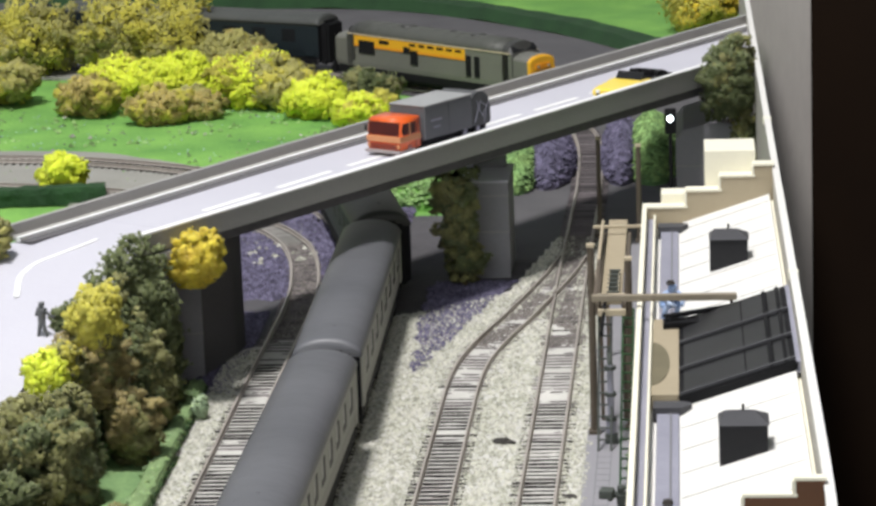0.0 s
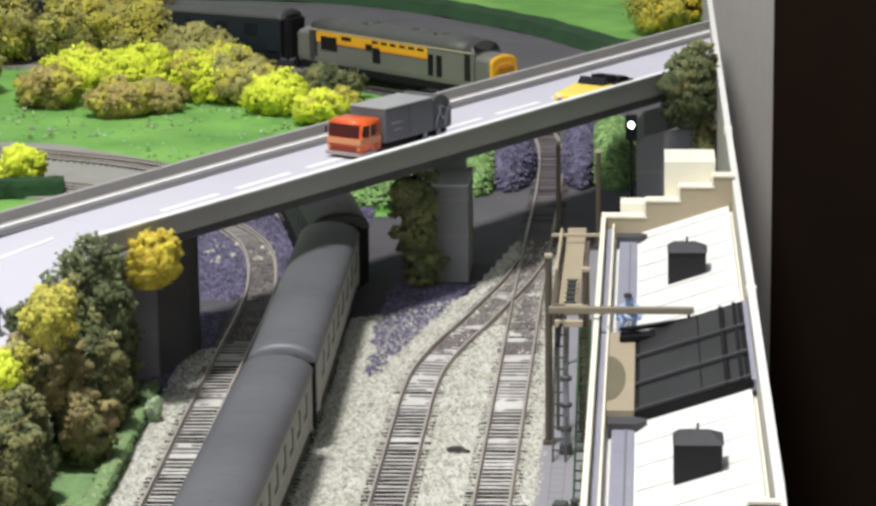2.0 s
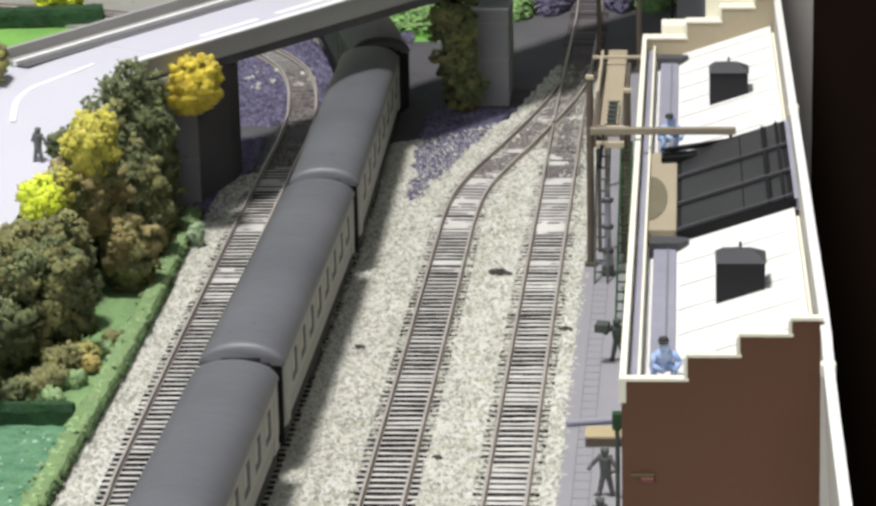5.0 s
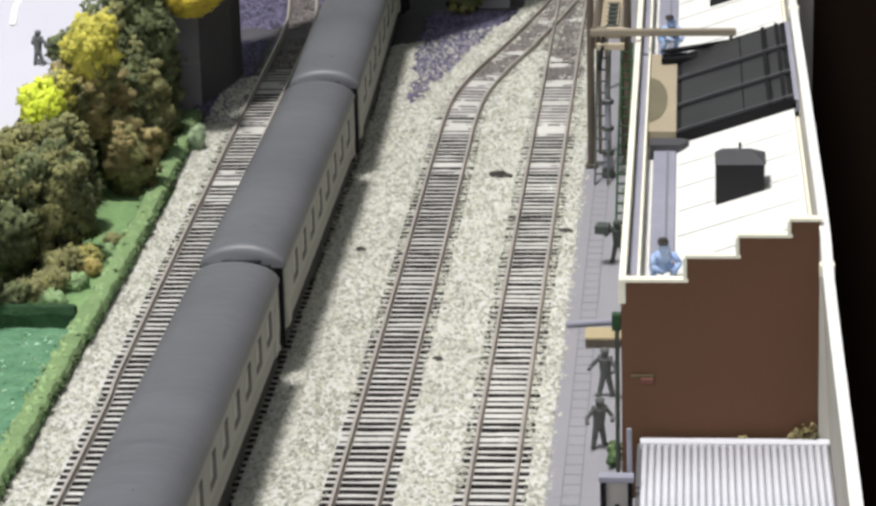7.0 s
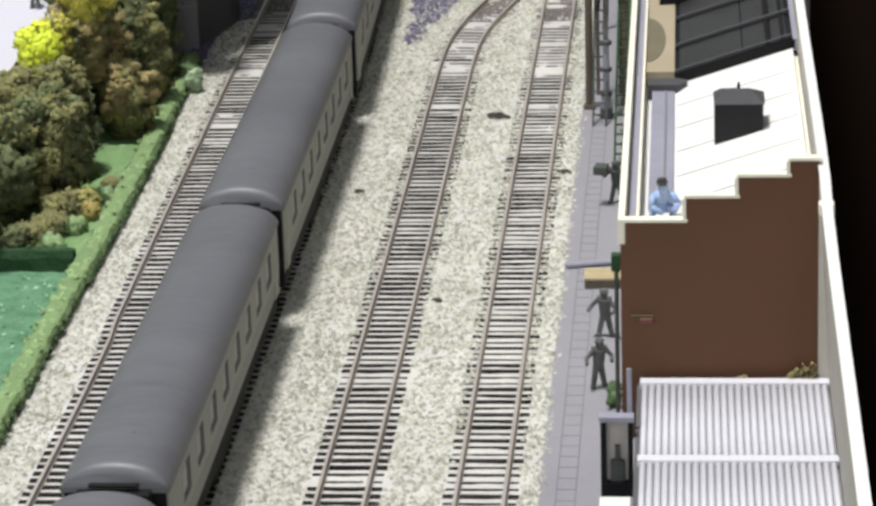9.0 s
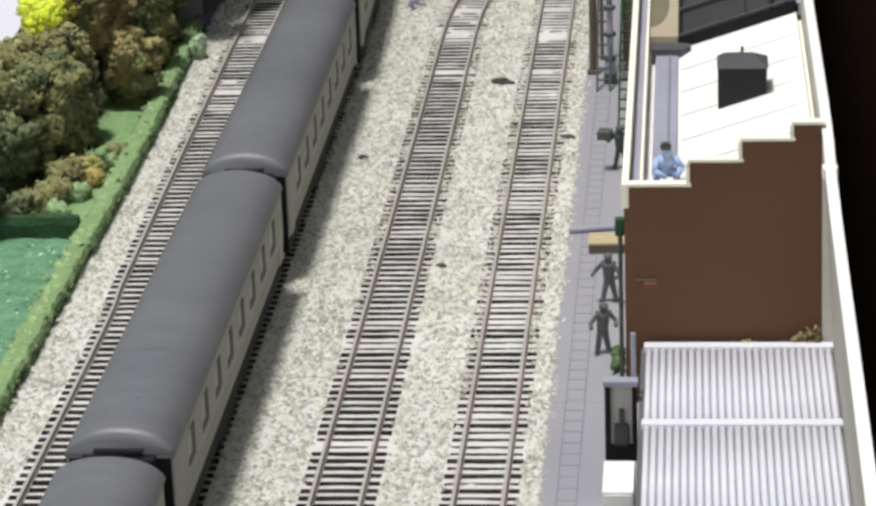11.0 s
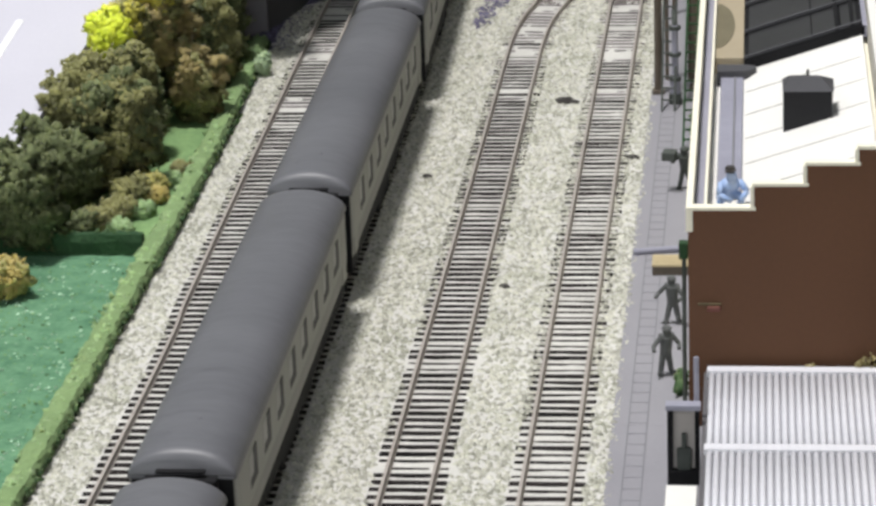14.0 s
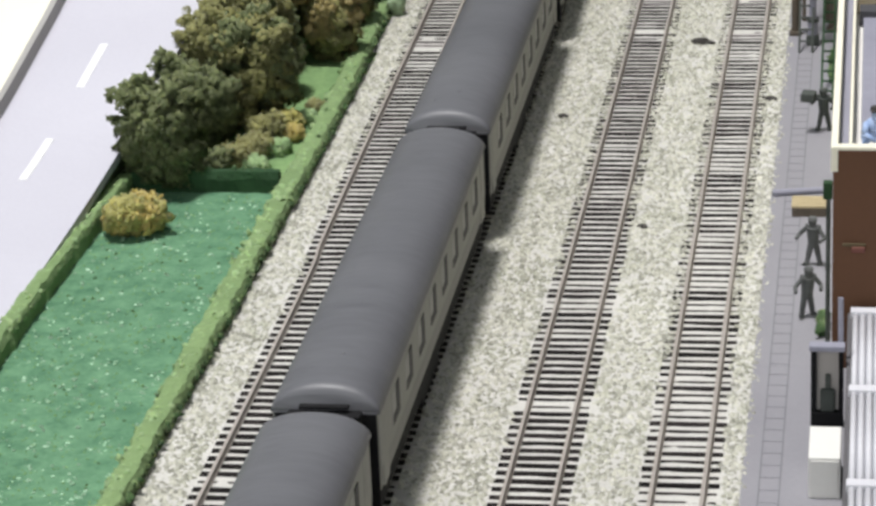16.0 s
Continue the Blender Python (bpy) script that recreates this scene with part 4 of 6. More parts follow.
heap("bush", "olive shrub in front of the golden shrub", -217, 158, 0, 17, 54, LEAF_OLIVE, 3000, 23, second=LEAF_DARK)
heap("bush", "lime green bush on the road bank", -222.5, 165, 46, 10.5, 22, LEAF_LIME, 1500, 15, size=2.2)
heap("bush", "round olive shrub behind the clipped hedge", -194, 217, 0, 13.5, 38, LEAF_OLIVE, 2600, 16, second=LEAF_BROWN)
heap("bush", "broad olive shrub by the road", -214, 116, 0, 20, 57, LEAF_OLIVE, 3800, 17, second=LEAF_DARK)
heap("bush", "low dark shrub between road and lawn", -227, 84, 0, 15, 36, LEAF_DARK, 2600, 27)
heap("bush", "dark green shrub at the lawn corner", -233.5, 36, 0, 16.5, 44, LEAF_DARK, 3200, 18)
for k, (x, y, z, r, h, m) in enumerate(((-244, 66, 8, 9, 22, LEAF_DARK), (-239, 92, 14, 10, 26, LEAF_DARK), (-236, 122, 20, 10, 28, LEAF_OLIVE), (-233, 146, 26, 9, 26, LEAF_OLIVE), (-229, 188, 36, 9, 24, LEAF_MOSS), (-225, 232, 50, 9, 24, LEAF_DARK))):
    heap("bush", "low shrub on the bank under the road edge", x, y, z, r, h, m, 1100, 170 + k, size=2.2, group="shrubs on the road bank")
sapling = thing("sapling", "thin pale-stemmed sapling with a brown-olive crown", "sapling", "shrubs by the road", at=(-199, 226, 0))
bm = bmesh.new()
rod(bm, (0, 0, -1), (-3.5, 2, 30), 1.1, 0.7, 7)
rod(bm, (-3.5, 2, 30), (-6, 3, 48), 0.7, 0.4, 6)
rod(bm, (-2.6, 1.5, 22), (2.5, 2.0, 38), 0.5, 0.3, 5)
part("stem", bm, PALE_WOOD, sapling, "pale bare stem")
v, f, out = flakes([(-7, 3, 46, 9, 8, 9), (1, 4, 42, 6, 6, 7), (-13, 2, 40, 7, 7, 7)], 3600, 1.1, 33)
raw("crown", v, f, LEAF_BROWN, sapling, normals=out)
for k, (x, y, r, h, m) in enumerate(((-196, 108, 9, 11, LEAF_MOSS), (-201, 92, 9, 14, LEAF_OLIVE), (-191, 96, 6, 8, LEAF_RUST), (-188, 122, 5, 6, LEAF_HEDGE), (-203, 74, 9, 11, LEAF_OLIVE), (-194, 78, 6, 7, LEAF_HEDGE), (-209, 58, 9, 12, LEAF_OLIVE), (-198, 56, 6, 7, LEAF_HEDGE), (-188, 138, 5, 6, LEAF_OLIVE), (-214, 48, 8, 14, LEAF_DARK))):
    heap("plant", "low straggling plant on the shrub bed", x, y, -2, r, h, m, 330, 150 + k, size=2.0, lumps=6, group="low plants in the shrub bed")
heap("bush", "dark green shrub at the foot of the abutment", -204, 334, 0, 11, 62, LEAF_DARK, 2600, 28)
heap("bush", "golden olive clump at the end of the bridge kerb", -285, 318, 76, 13, 19, LEAF_MOSS, 1500, 34, size=2.2, second=LEAF_OLIVE)
heap("bush", "golden yellow bush on the lawn by the road", -234, -16, -2, 13, 15, LEAF_RUST, 1500, 21, size=2.0, second=LEAF_MOSS)
heap("bush", "pale green tuft at the far end of the clipped hedge", -176.0, 297.0, -3, 4, 12, LEAF_PALE, 420, 35, size=1.6)
# ivy on the middle pier
g = random.Random(31)
IVY = [(g.uniform(-3, 3) + 3 - k * 0.9, 3 - k * 2.4, 6 + k * 6.9, g.uniform(10, 12.5), 8, 8) for k in range(10)]
bush("ivy", "olive green ivy climbing the middle bridge pier", (-62, 570, 0), IVY, LEAF_OLIVE, 4600, 1.8, 31, second=LEAF_DARK)

# ---- depot building ----
X0, X1, Y0, Y1 = 47.0, 114.2, -148.0, 393.0


def roof_z(x):
    return 73.0 + 0.32 * (x - 67.0)


depot = thing("depot_building", "low-relief depot building with stepped brown gables and a white roof", "building")
STEPS = ((47, 69.3, 80.7), (69.3, 87, 89.3), (87, 104.3, 96.7), (104.3, 114.2, 102.4))


def gable(y0, y1, mat, words):
    outline = [(X0, -4)]
    for a, b, z in STEPS:
        outline += [(a, z), (b, z)]
    outline += [(X1, -4)]
    g = part("gable_wall", prism(bmesh.new(), outline, "y", y0, y1), mat, depot, words)
    for a, b, z in STEPS:
        part("coping", boxed(a - 0.6, b + 0.6, y0 - 0.5, y1 + 0.5, z, z + 1.2, 0.2), CREAM, g, "cream coping")
        part("coping_riser", boxed(b - 1.2 if b < 114 else b - 0.5, b + 0.05, y0 - 0.4, y1 + 0.4, z + 0.6, z + (8.6 if b < 80 else 7.4 if b < 90 else 5.7)) if b < 114 else boxed(b - 0.5, b, y0, y1, z, z + 0.6), CREAM, g)
    return g


gable(Y0, Y0 + 3, BROWN_WALL, "plain brown gable wall")
gable(Y1, Y1 + 8, TAN, "tan inner face of the stepped gable")
part("front_wall", boxed(X0, X0 + 2, Y0 + 3, Y1, -4, 73), CREAM, depot)
part("back_wall", boxed(X1 - 2, X1, Y0 + 3, Y1, -4, 84), CREAM, depot)
bm = bmesh.new()
prism(bm, [(64, roof_z(64) - 1.5), (X1 - 2.1, roof_z(X1) - 2.1), (X1 - 2.1, roof_z(X1) - 0.6), (64, roof_z(64))], "y", Y0 + 3, Y1)
roof = part("roof", bm, ROOF_WHITE, depot, "white card roof")
for k in range(18):
    y = Y0 + 14 + k * 30.0
    if 44 < y < 178:
        continue
    bm = bmesh.new()
    prism(bm, [(66, roof_z(66) + 0.02), (X1 - 3, roof_z(X1 - 3) + 0.02), (X1 - 3, roof_z(X1 - 3) + 0.25), (66, roof_z(66) + 0.25)], "y", y - 0.25, y + 0.25)
    part("roof_seam", bm, SEAM, roof)
# lilac-grey filling stands in for the shading in the gap between the rails
part("parapet_gap_shade", boxed(X0 + 1.7, X0 + 5.0, Y0 + 3.1, Y1 - 0.1, 69.6, 75.0), LEAD, depot)
part("gutter_floor", boxed(X0 + 2, 64, Y0 + 3, Y1, 68, 69.5), ROOF_WHITE, depot)
part("front_parapet", boxed(X0 - 0.8, X0 + 1.6, Y0 - 0.4, Y1, 73, 81.5, 0.3), CREAM, depot, "cream parapet rail")
part("front_parapet", boxed(X0 + 5.1, X0 + 6.2, Y0 + 3, Y1, 69.5, 77.5, 0.3), CREAM, depot, "cream parapet rail")
for y0, y1 in ((-105, 40), (185, 375)):
    g = part("gutter_walk", boxed(56, 65, y0, y1, 69.6, 73.5, 0.5), LEAD, depot, "lilac-grey gutter walkway")
    part("gutter_joint", boxed(61.2, 62.0, y0, y1, 73.5, 74.0), PAVING_LINE, g)
    part("gutter_end", prism(bmesh.new(), [(54.5, y1 - 6), (66, y1 - 6), (70, y1 - 1), (70, y1 + 2), (66, y1 + 4), (54.5, y1 + 4)], "z", 70, 76), VENT_CAP, g, "dark grey gutter end")
# glazed roof lights
SKY = (46.0, 176.0)
def slope_bar(x0, x1, lo, hi, y0, y1):
    """A bar lying along the roof slope, between two heights over it."""
    return prism(bmesh.new(), [(x0, roof_z(x0) + lo), (x1, roof_z(x1) + lo), (x1, roof_z(x1) + hi), (x0, roof_z(x0) + hi)], "y", y0, y1)


sky = part("roof_light", slope_bar(65, 113, 0.2, 3.6, *SKY), BLACK, depot, "black framed roof light")
for k in range(3):
    a, b = SKY[0] + 3 + k * 43, SKY[0] + 41 + k * 43
    for x0, x1 in ((67, 92), (92.6, 101.5), (104, 110)):
        part("pane", slope_bar(x0, x1, 3.5, 4.0, a, b), ROOF_PANE, sky)
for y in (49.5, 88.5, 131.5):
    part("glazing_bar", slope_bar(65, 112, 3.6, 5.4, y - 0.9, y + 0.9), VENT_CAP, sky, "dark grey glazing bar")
    # black strip put in for the shadow below each glazing bar
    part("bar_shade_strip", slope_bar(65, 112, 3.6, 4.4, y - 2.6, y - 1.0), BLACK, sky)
for x in (101.6, 107.5):
    part("glazing_bar", slope_bar(x, x + 1.4, 3.6, 5.0, SKY[0] + 2, SKY[1] - 2), BLACK, sky)
part("roof_light_curb", boxed(112.2, 114.5, SKY[0], SKY[1], roof_z(112) - 1, roof_z(112) + 4), LEAD, sky)
part("dormer_panel", boxed(53.5, 65, 52, 176, 69.6, 76.5, 0.4), TAN, depot, "tan card panel below the roof light")


# an arch-shaped shadow, laid on the tan panel as a thin dark sheet
arch = [(53.6, 66 + 0.0)] + [(53.6 + 7.5 * math.sin(a), 100 - 34 * math.cos(a)) for a in np.linspace(0.15, math.pi - 0.15, 14)] + [(53.6, 134)]
part("arch_recess", prism(bmesh.new(), arch, "z", 76.3, 76.8), ARCH_SHADOW, depot, "arch-shaped shadow painted dark olive on the panel")


def roof_vent(y):
    ob = part("ventilator", prism(bmesh.new(), [(80, roof_z(80) - 1), (98, roof_z(98) - 1), (98, 93), (80, 93)], "y", y, y + 16), VENT, depot, "black louvred roof ventilator")
    bm = bmesh.new()
    base = [bm.verts.new(p) for p in ((79.7, y - 0.5, 93), (98.6, y - 0.5, 93), (98.6, y + 16.6, 93), (79.7, y + 16.6, 93))]
    ridge = [bm.verts.new(p) for p in ((82.5, y + 9, 96.6), (93, y + 9, 96.6))]
    bm.faces.new(base[::-1])
    bm.faces.new((base[0], base[1], ridge[1], ridge[0]))
    bm.faces.new((base[2], base[3], ridge[0], ridge[1]))
    bm.faces.new((base[1], base[2], ridge[1]))
    bm.faces.new((base[3], base[0], ridge[0]))
    part("ventilator_cap", bm, VENT_CAP, ob)
    bm = bmesh.new()
    rod(bm, (89, y + 9, 96), (89, y + 9, 98.8), 0.5)
    part("finial", bm, BLACK, ob)


roof_vent(-50)
roof_vent(262)
part("stair_tower", boxed(79, 105.5, Y1 + 9, Y1 + 42, 60, 109, 0.4), CREAM, depot, "cream block behind the gable")
part("tower_step", boxed(56, 72, Y1 + 9, Y1 + 24, 60, 86.5, 0.4), CREAM, depot)

# backing board along the edge of the layout
bm = bmesh.new()
rows = []
LEAN_AT, LEAN = (-520, -365, -257, -206, -148), (-3.0, -2.1, -1.6, -1.2, 0.0)
for y in (-520, -365, -257, -206, -151.5, -150.5, 0, 500, 1250):
    lean = np.interp(y, LEAN_AT, LEAN)
    foot = 114.5 if y > -151 else 118.4
    rows.append([bm.verts.new(p) for p in ((foot, y, -60), (foot, y, 22), (114.0 + lean, y, 100), (117.2 + lean, y, 100), (121.4, y, 22), (121.4, y, -60))])
for a, b in zip(rows, rows[1:]):
    for j in range(6):
        bm.faces.new((a[j], a[(j + 1) % 6], b[(j + 1) % 6], b[j]))
bm.faces.new(rows[0])
bm.faces.new(rows[-1][::-1])
solo("edge_board", bm, BOARD_CREAM, "white capped board leaning along the layout edge", "board", kind="structure")
CAP = np.array([(115.6 + np.interp(y, LEAN_AT, LEAN), y, 100.0) for y in np.arange(-520, 1250, 40)])
solo("edge_capping", sweep(CAP, [(-1.75, 0.1), (-1.75, 1.1), (1.75, 1.1), (1.75, 0.1)]), ROOF_WHITE, "white capping strip on the layout edge board", "trim", kind="structure")
for y in (-188, 163, 540):
    solo("edge_clip", boxed(113.2 + min(0, y) * 0.006, 118.2 + min(0, y) * 0.006, y - 2.2, y + 2.2, 97, 101.2, 0.5), CREAM, "small pale clip on the layout edge board", "clip", "edge clips")
solo("door_post", boxed(174, 640, 1290, 1320, -880, 1600), DARK_ROOM, "dark brown wooden post beyond the layout", "post", kind="structure")
solo("grey_board", boxed(122, 174, 1296, 1310, -880, 700), PALE_BOARD, "plain grey board standing beyond the layout edge", "board", kind="structure")

# ---- corrugated shed ----
shed = thing("shed", "low shed with a white corrugated roof against the depot gable", "shed")
part("shed_wall", boxed(52.4, 54.4, -480, -152, -4, 23), CINDER, shed, "dark side wall")
part("shed_wall", boxed(115.4, 117.9, -480, -152, -4, 22), GREY_BOARD, shed)
n = 420
xs = np.linspace(54.5, 118, n)
for y0, y1 in ((-217, -155), (-287, -221), (-357, -291)):
    bm = bmesh.new()
    rows = [[bm.verts.new((x, y, 24.3 - 3.0 * (0.5 + 0.5 * math.cos(x * 2 * math.pi / 2.45)) ** 1.5)) for k, x in enumerate(xs)] for y in (y0, y1)]
    for k in range(n - 1):
        bm.faces.new((rows[0][k], rows[0][k + 1], rows[1][k + 1], rows[1][k]))
    ob = part("roof_sheet", bm, SHEET, shed, "white corrugated sheet", smooth=True)
    ob.modifiers.new("thick", "SOLIDIFY").thickness = 0.5 * MM
    part("roof_beam", boxed(53.4, 118.2, y1 - 1.5, y1 + 3.2, 22.5, 25.4, 0.5), SHEET, shed, "white roof beam")

# ---- walkway ----
solo("walkway", box(boxed(20, 46.9, -148, 660, -8, 1.0), 20, 53.9, -500, -148.1, -8, 1.0), PAVING, "lilac-grey paved depot walkway", "pavement", kind="structure")
for x in (25.5, 32):
    solo("walkway_joint", boxed(x, x + 0.5, -480, 235, 1.0, 1.15), PAVING_LINE, "dark joint in the walkway paving", "joint", "walkway joints", kind="structure")
for k in range(60):
    y = -330 + k * 9.2
    solo("walkway_joint", boxed(26, 32, y, y + 0.35, 1.0, 1.12), PAVING_LINE, "dark joint in the walkway paving", "joint", "walkway joints", kind="structure")


# ---- lorry and car ----
def on_deck(u, off):
    p = np.array([-40.0, 560.0]) + DIR * u + NRM * off
    return (p[0], p[1], top_of(u) - 12 + 0.05)


HEADING = math.degrees(math.atan2(-DIR[0], DIR[1]))  # +y of a vehicle points to its tail
lorry = thing("lorry", "orange-cabbed lorry with a grey box body on the bridge", "lorry", at=on_deck(-12, 40), turn=HEADING)
bm = bmesh.new()
prism(bm, [(-42.5, 3), (-42.8, 11), (-41.4, 20), (-39.5, 21.6), (-24, 21.6), (-23, 20.4), (-23, 3)], "x", -12, 12)
bmesh.ops.bevel(bm, geom=bm.edges[:], offset=0.7, segments=2, affect="EDGES")
cab = part("cab", bm, ORANGE, lorry, "bright orange cab", smooth=True)
part("windscreen", prism(bmesh.new(), [(-43.0, 12), (-42.0, 19.4), (-41.2, 19.4), (-42.2, 12)], "x", -10.9, 10.9), CAB_GLASS, cab, "dark red tinted windscreen")
part("cab_band", boxed(-12.3, 12.3, -43.3, -23.4, 7.9, 11.4, 0.4), CAB_BAND, cab, "pale peach band round the cab")
part("grille", boxed(-9.8, 9.8, -43.2, -42.4, 3.6, 7.4, 0.3), RED_ORANGE, cab, "red grille")
for z in (4.6, 5.6, 6.6):
    part("grille_bar", boxed(-9.4, 9.4, -43.45, -43.1, z - 0.18, z + 0.18), RED, cab)
for side in (-1, 1):
    part("side_window", boxed(side * 12 - 0.3, side * 12 + 0.3, -40.4, -34.6, 12.2, 18.8, 0.2), CAB_GLASS, cab)
    part("side_window", boxed(side * 12 - 0.3, side * 12 + 0.3, -33.2, -28.6, 12.2, 18.8, 0.2), CAB_GLASS, cab)
    part("pillar", boxed(side * 12 - 0.35, side * 12 + 0.35, -34.5, -33.3, 11.6, 19.0, 0.1), CAB_BAND, cab)
    part("door_line", boxed(side * 12 - 0.15, side * 12 + 0.15, -28.0, -27.7, 3.5, 19.0), RED, cab)
    part("headlamp", boxed(side * 10.6 - 1.0, side * 10.6 + 1.0, -43.3, -42.4, 4.6, 6.8, 0.3), CAB_BAND, cab)
    part("mirror", boxed(side * 13.4 - 0.5, side * 13.4 + 0.5, -42.4, -41.6, 13.5, 17.0, 0.2), BLACK, cab)
part("bumper", boxed(-12.6, 12.6, -44.4, -42.6, 1.6, 3.5, 0.4), BUMPER, lorry, "pale grey bumper")
for side in (-1, 1):
    part("step", boxed(side * 12.2 - 0.5, side * 12.2 + 0.5, -42.4, -30, 1.8, 3.3, 0.2), BUMPER, lorry)
part("chassis", boxed(-9.5, 9.5, -40, 44, 2.4, 6), BLACK, lorry)
part("box_body", boxed(-12.8, 12.8, -20, 26, 6, 25.2, 0.5), BOX_GREY, lorry, "grey box body")
part("box_roof", boxed(-13.1, 13.1, -20.4, 26.3, 25.2, 26.2, 0.4), BOX_ROOF, lorry, "paler grey roof of the box body")
bm = bmesh.new()
prism(bm, [(26.4, 6), (26.4, 22.5), (28.5, 25.6), (33.0, 26.6), (38.5, 25.6), (43.0, 22.6), (45.2, 17.5), (45.4, 8), (44, 5.6)], "x", -12.5, 12.5)
bmesh.ops.bevel(bm, geom=bm.edges[:], offset=0.5, segments=1, affect="EDGES")
part("rear_body", bm, BOX_DARK, lorry, "dark grey loading hopper with a rounded top")
for side in (-1, 1):
    for (y0, z0), (y1, z1) in (((29, 8), (35, 20)), ((35, 20), (42, 16)), ((31, 21), (37, 11)), ((37, 11), (43.5, 19)), ((38.5, 7.5), (41, 13))):
        bm = bmesh.new()
        rod(bm, (side * 12.55, y0, z0), (side * 12.55, y1, z1), 0.3, 0.24, 6)
        part("rear_stay", bm, LEAD, lorry, "pale grey stay")
    part("side_seam", boxed(side * 12.85 - 0.12, side * 12.85 + 0.12, 2.8, 3.2, 6.5, 25), BOX_DARK, lorry)
    part("side_mark", boxed(side * 12.9 - 0.15, side * 12.9 + 0.15, -12, -5, 12.0, 12.8), LEAD, lorry, "unreadable pale lettering bar")
for side in (-1, 1):
    part("side_bar", boxed(side * 12.9 - 0.2, side * 12.9 + 0.2, -14, -4, 16, 17), LEAD, lorry, "unreadable pale lettering bar")
    for y in (-34, 20, 33):
        bm = bmesh.new()
        rod(bm, (side * 8, y, 4.0), (side * 11.7, y, 4.0), 4.0, n=18)
        w = part("wheel", bm, BLACK, lorry)
        bm = bmesh.new()
        rod(bm, (side * 11.6, y, 4.0), (side * 12.0, y, 4.0), 1.9, n=12)
        part("hub", bm, LEAD, w)


def car(at, turn, mat, label):
    ob = thing("car", label, "car", at=at, turn=turn)
    bm = bmesh.new()
    prism(bm, [(-28, 2.6), (-29, 6.0), (-27, 8.2), (-8, 10.4), (-4, 10.9), (12, 10.9), (24, 10.2), (28, 8.8), (28.5, 3.5)], "x", -11.5, 11.5)
    bmesh.ops.bevel(bm, geom=bm.edges[:], offset=1.0, segments=2, affect="EDGES")
    body = part("body", bm, mat, ob)
    part("cockpit", boxed(-9.4, 9.4, -2, 15, 10.6, 11.3, 0.2), BLACK, ob, "dark open cockpit")
    part("seat_back", box(boxed(-8.4, -1.0, 9.5, 12.5, 11, 15.0, 0.8), 1.0, 8.4, 9.5, 12.5, 11, 15.0, 0.8), BLACK, ob)
    bm = bmesh.new()
    prism(bm, [(-4.4, 10.6), (-0.6, 15.2), (0.2, 15.2), (-3.4, 10.6)], "x", -9.6, 9.6)
    part("windscreen", bm, WINDOW, ob, "raked dark windscreen")
    bm = bmesh.new()
    prism(bm, [(13.5, 10.8), (14.5, 13.2), (20, 14.0), (25.5, 12.2), (27, 10.0)], "x", -9.8, 9.8)
    part("folded_hood", bm, BLACK, ob, "black folded soft top")
    part("side_cover", boxed(-11.8, 11.8, 4, 28.9, 6.0, 11.2, 0.5), BLACK, ob, "black cover over the tail")
    part("front_intake", boxed(-7.5, 7.5, -29.4, -28.4, 3.4, 5.2, 0.3), BLACK, body)
    for side in (-1, 1):
        for y in (-17, 17):
            bm = bmesh.new()
            rod(bm, (side * 8, y, 4), (side * 11.8, y, 4), 4.0, n=16)
            part("wheel", bm, BLACK, ob)
        part("headlamp", boxed(side * 7 - 1.4, side * 7 + 1.4, -29, -28, 5.5, 7.5, 0.2), LINE, body)
    return ob


car(on_deck(168, 14.8), HEADING, CAR_YELLOW, "yellow open car following the lorry on the bridge")


# ---- diesel train standing on the far curve beyond the bridge ----
def arched(width, low, eave, top, n=11):
    """Outline of a nose or cab: straight sides and an arched head."""
    w = width / 2
    return [(-w + 0.8, low), (w - 0.8, low), (w, low + 5)] + [(w * math.cos(a), eave + (top - eave) * math.sin(a)) for a in np.linspace(0, math.pi, n)] + [(-w, low + 5)]


def loft(rings, bm=None):
    """Skin over outlines (y, [(x, z), ...]) with as many corners, closed at both ends."""
    bm = bm or bmesh.new()
    made = [[bm.verts.new((x, y, z)) for x, z in ring] for y, ring in rings]
    for a, b in zip(made, made[1:]):
        for j in range(len(a)):
            bm.faces.new((a[j], a[(j + 1) % len(a)], b[(j + 1) % len(a)], b[j]))
    bm.faces.new(made[0])
    bm.faces.new(made[-1][::-1])
    return bm


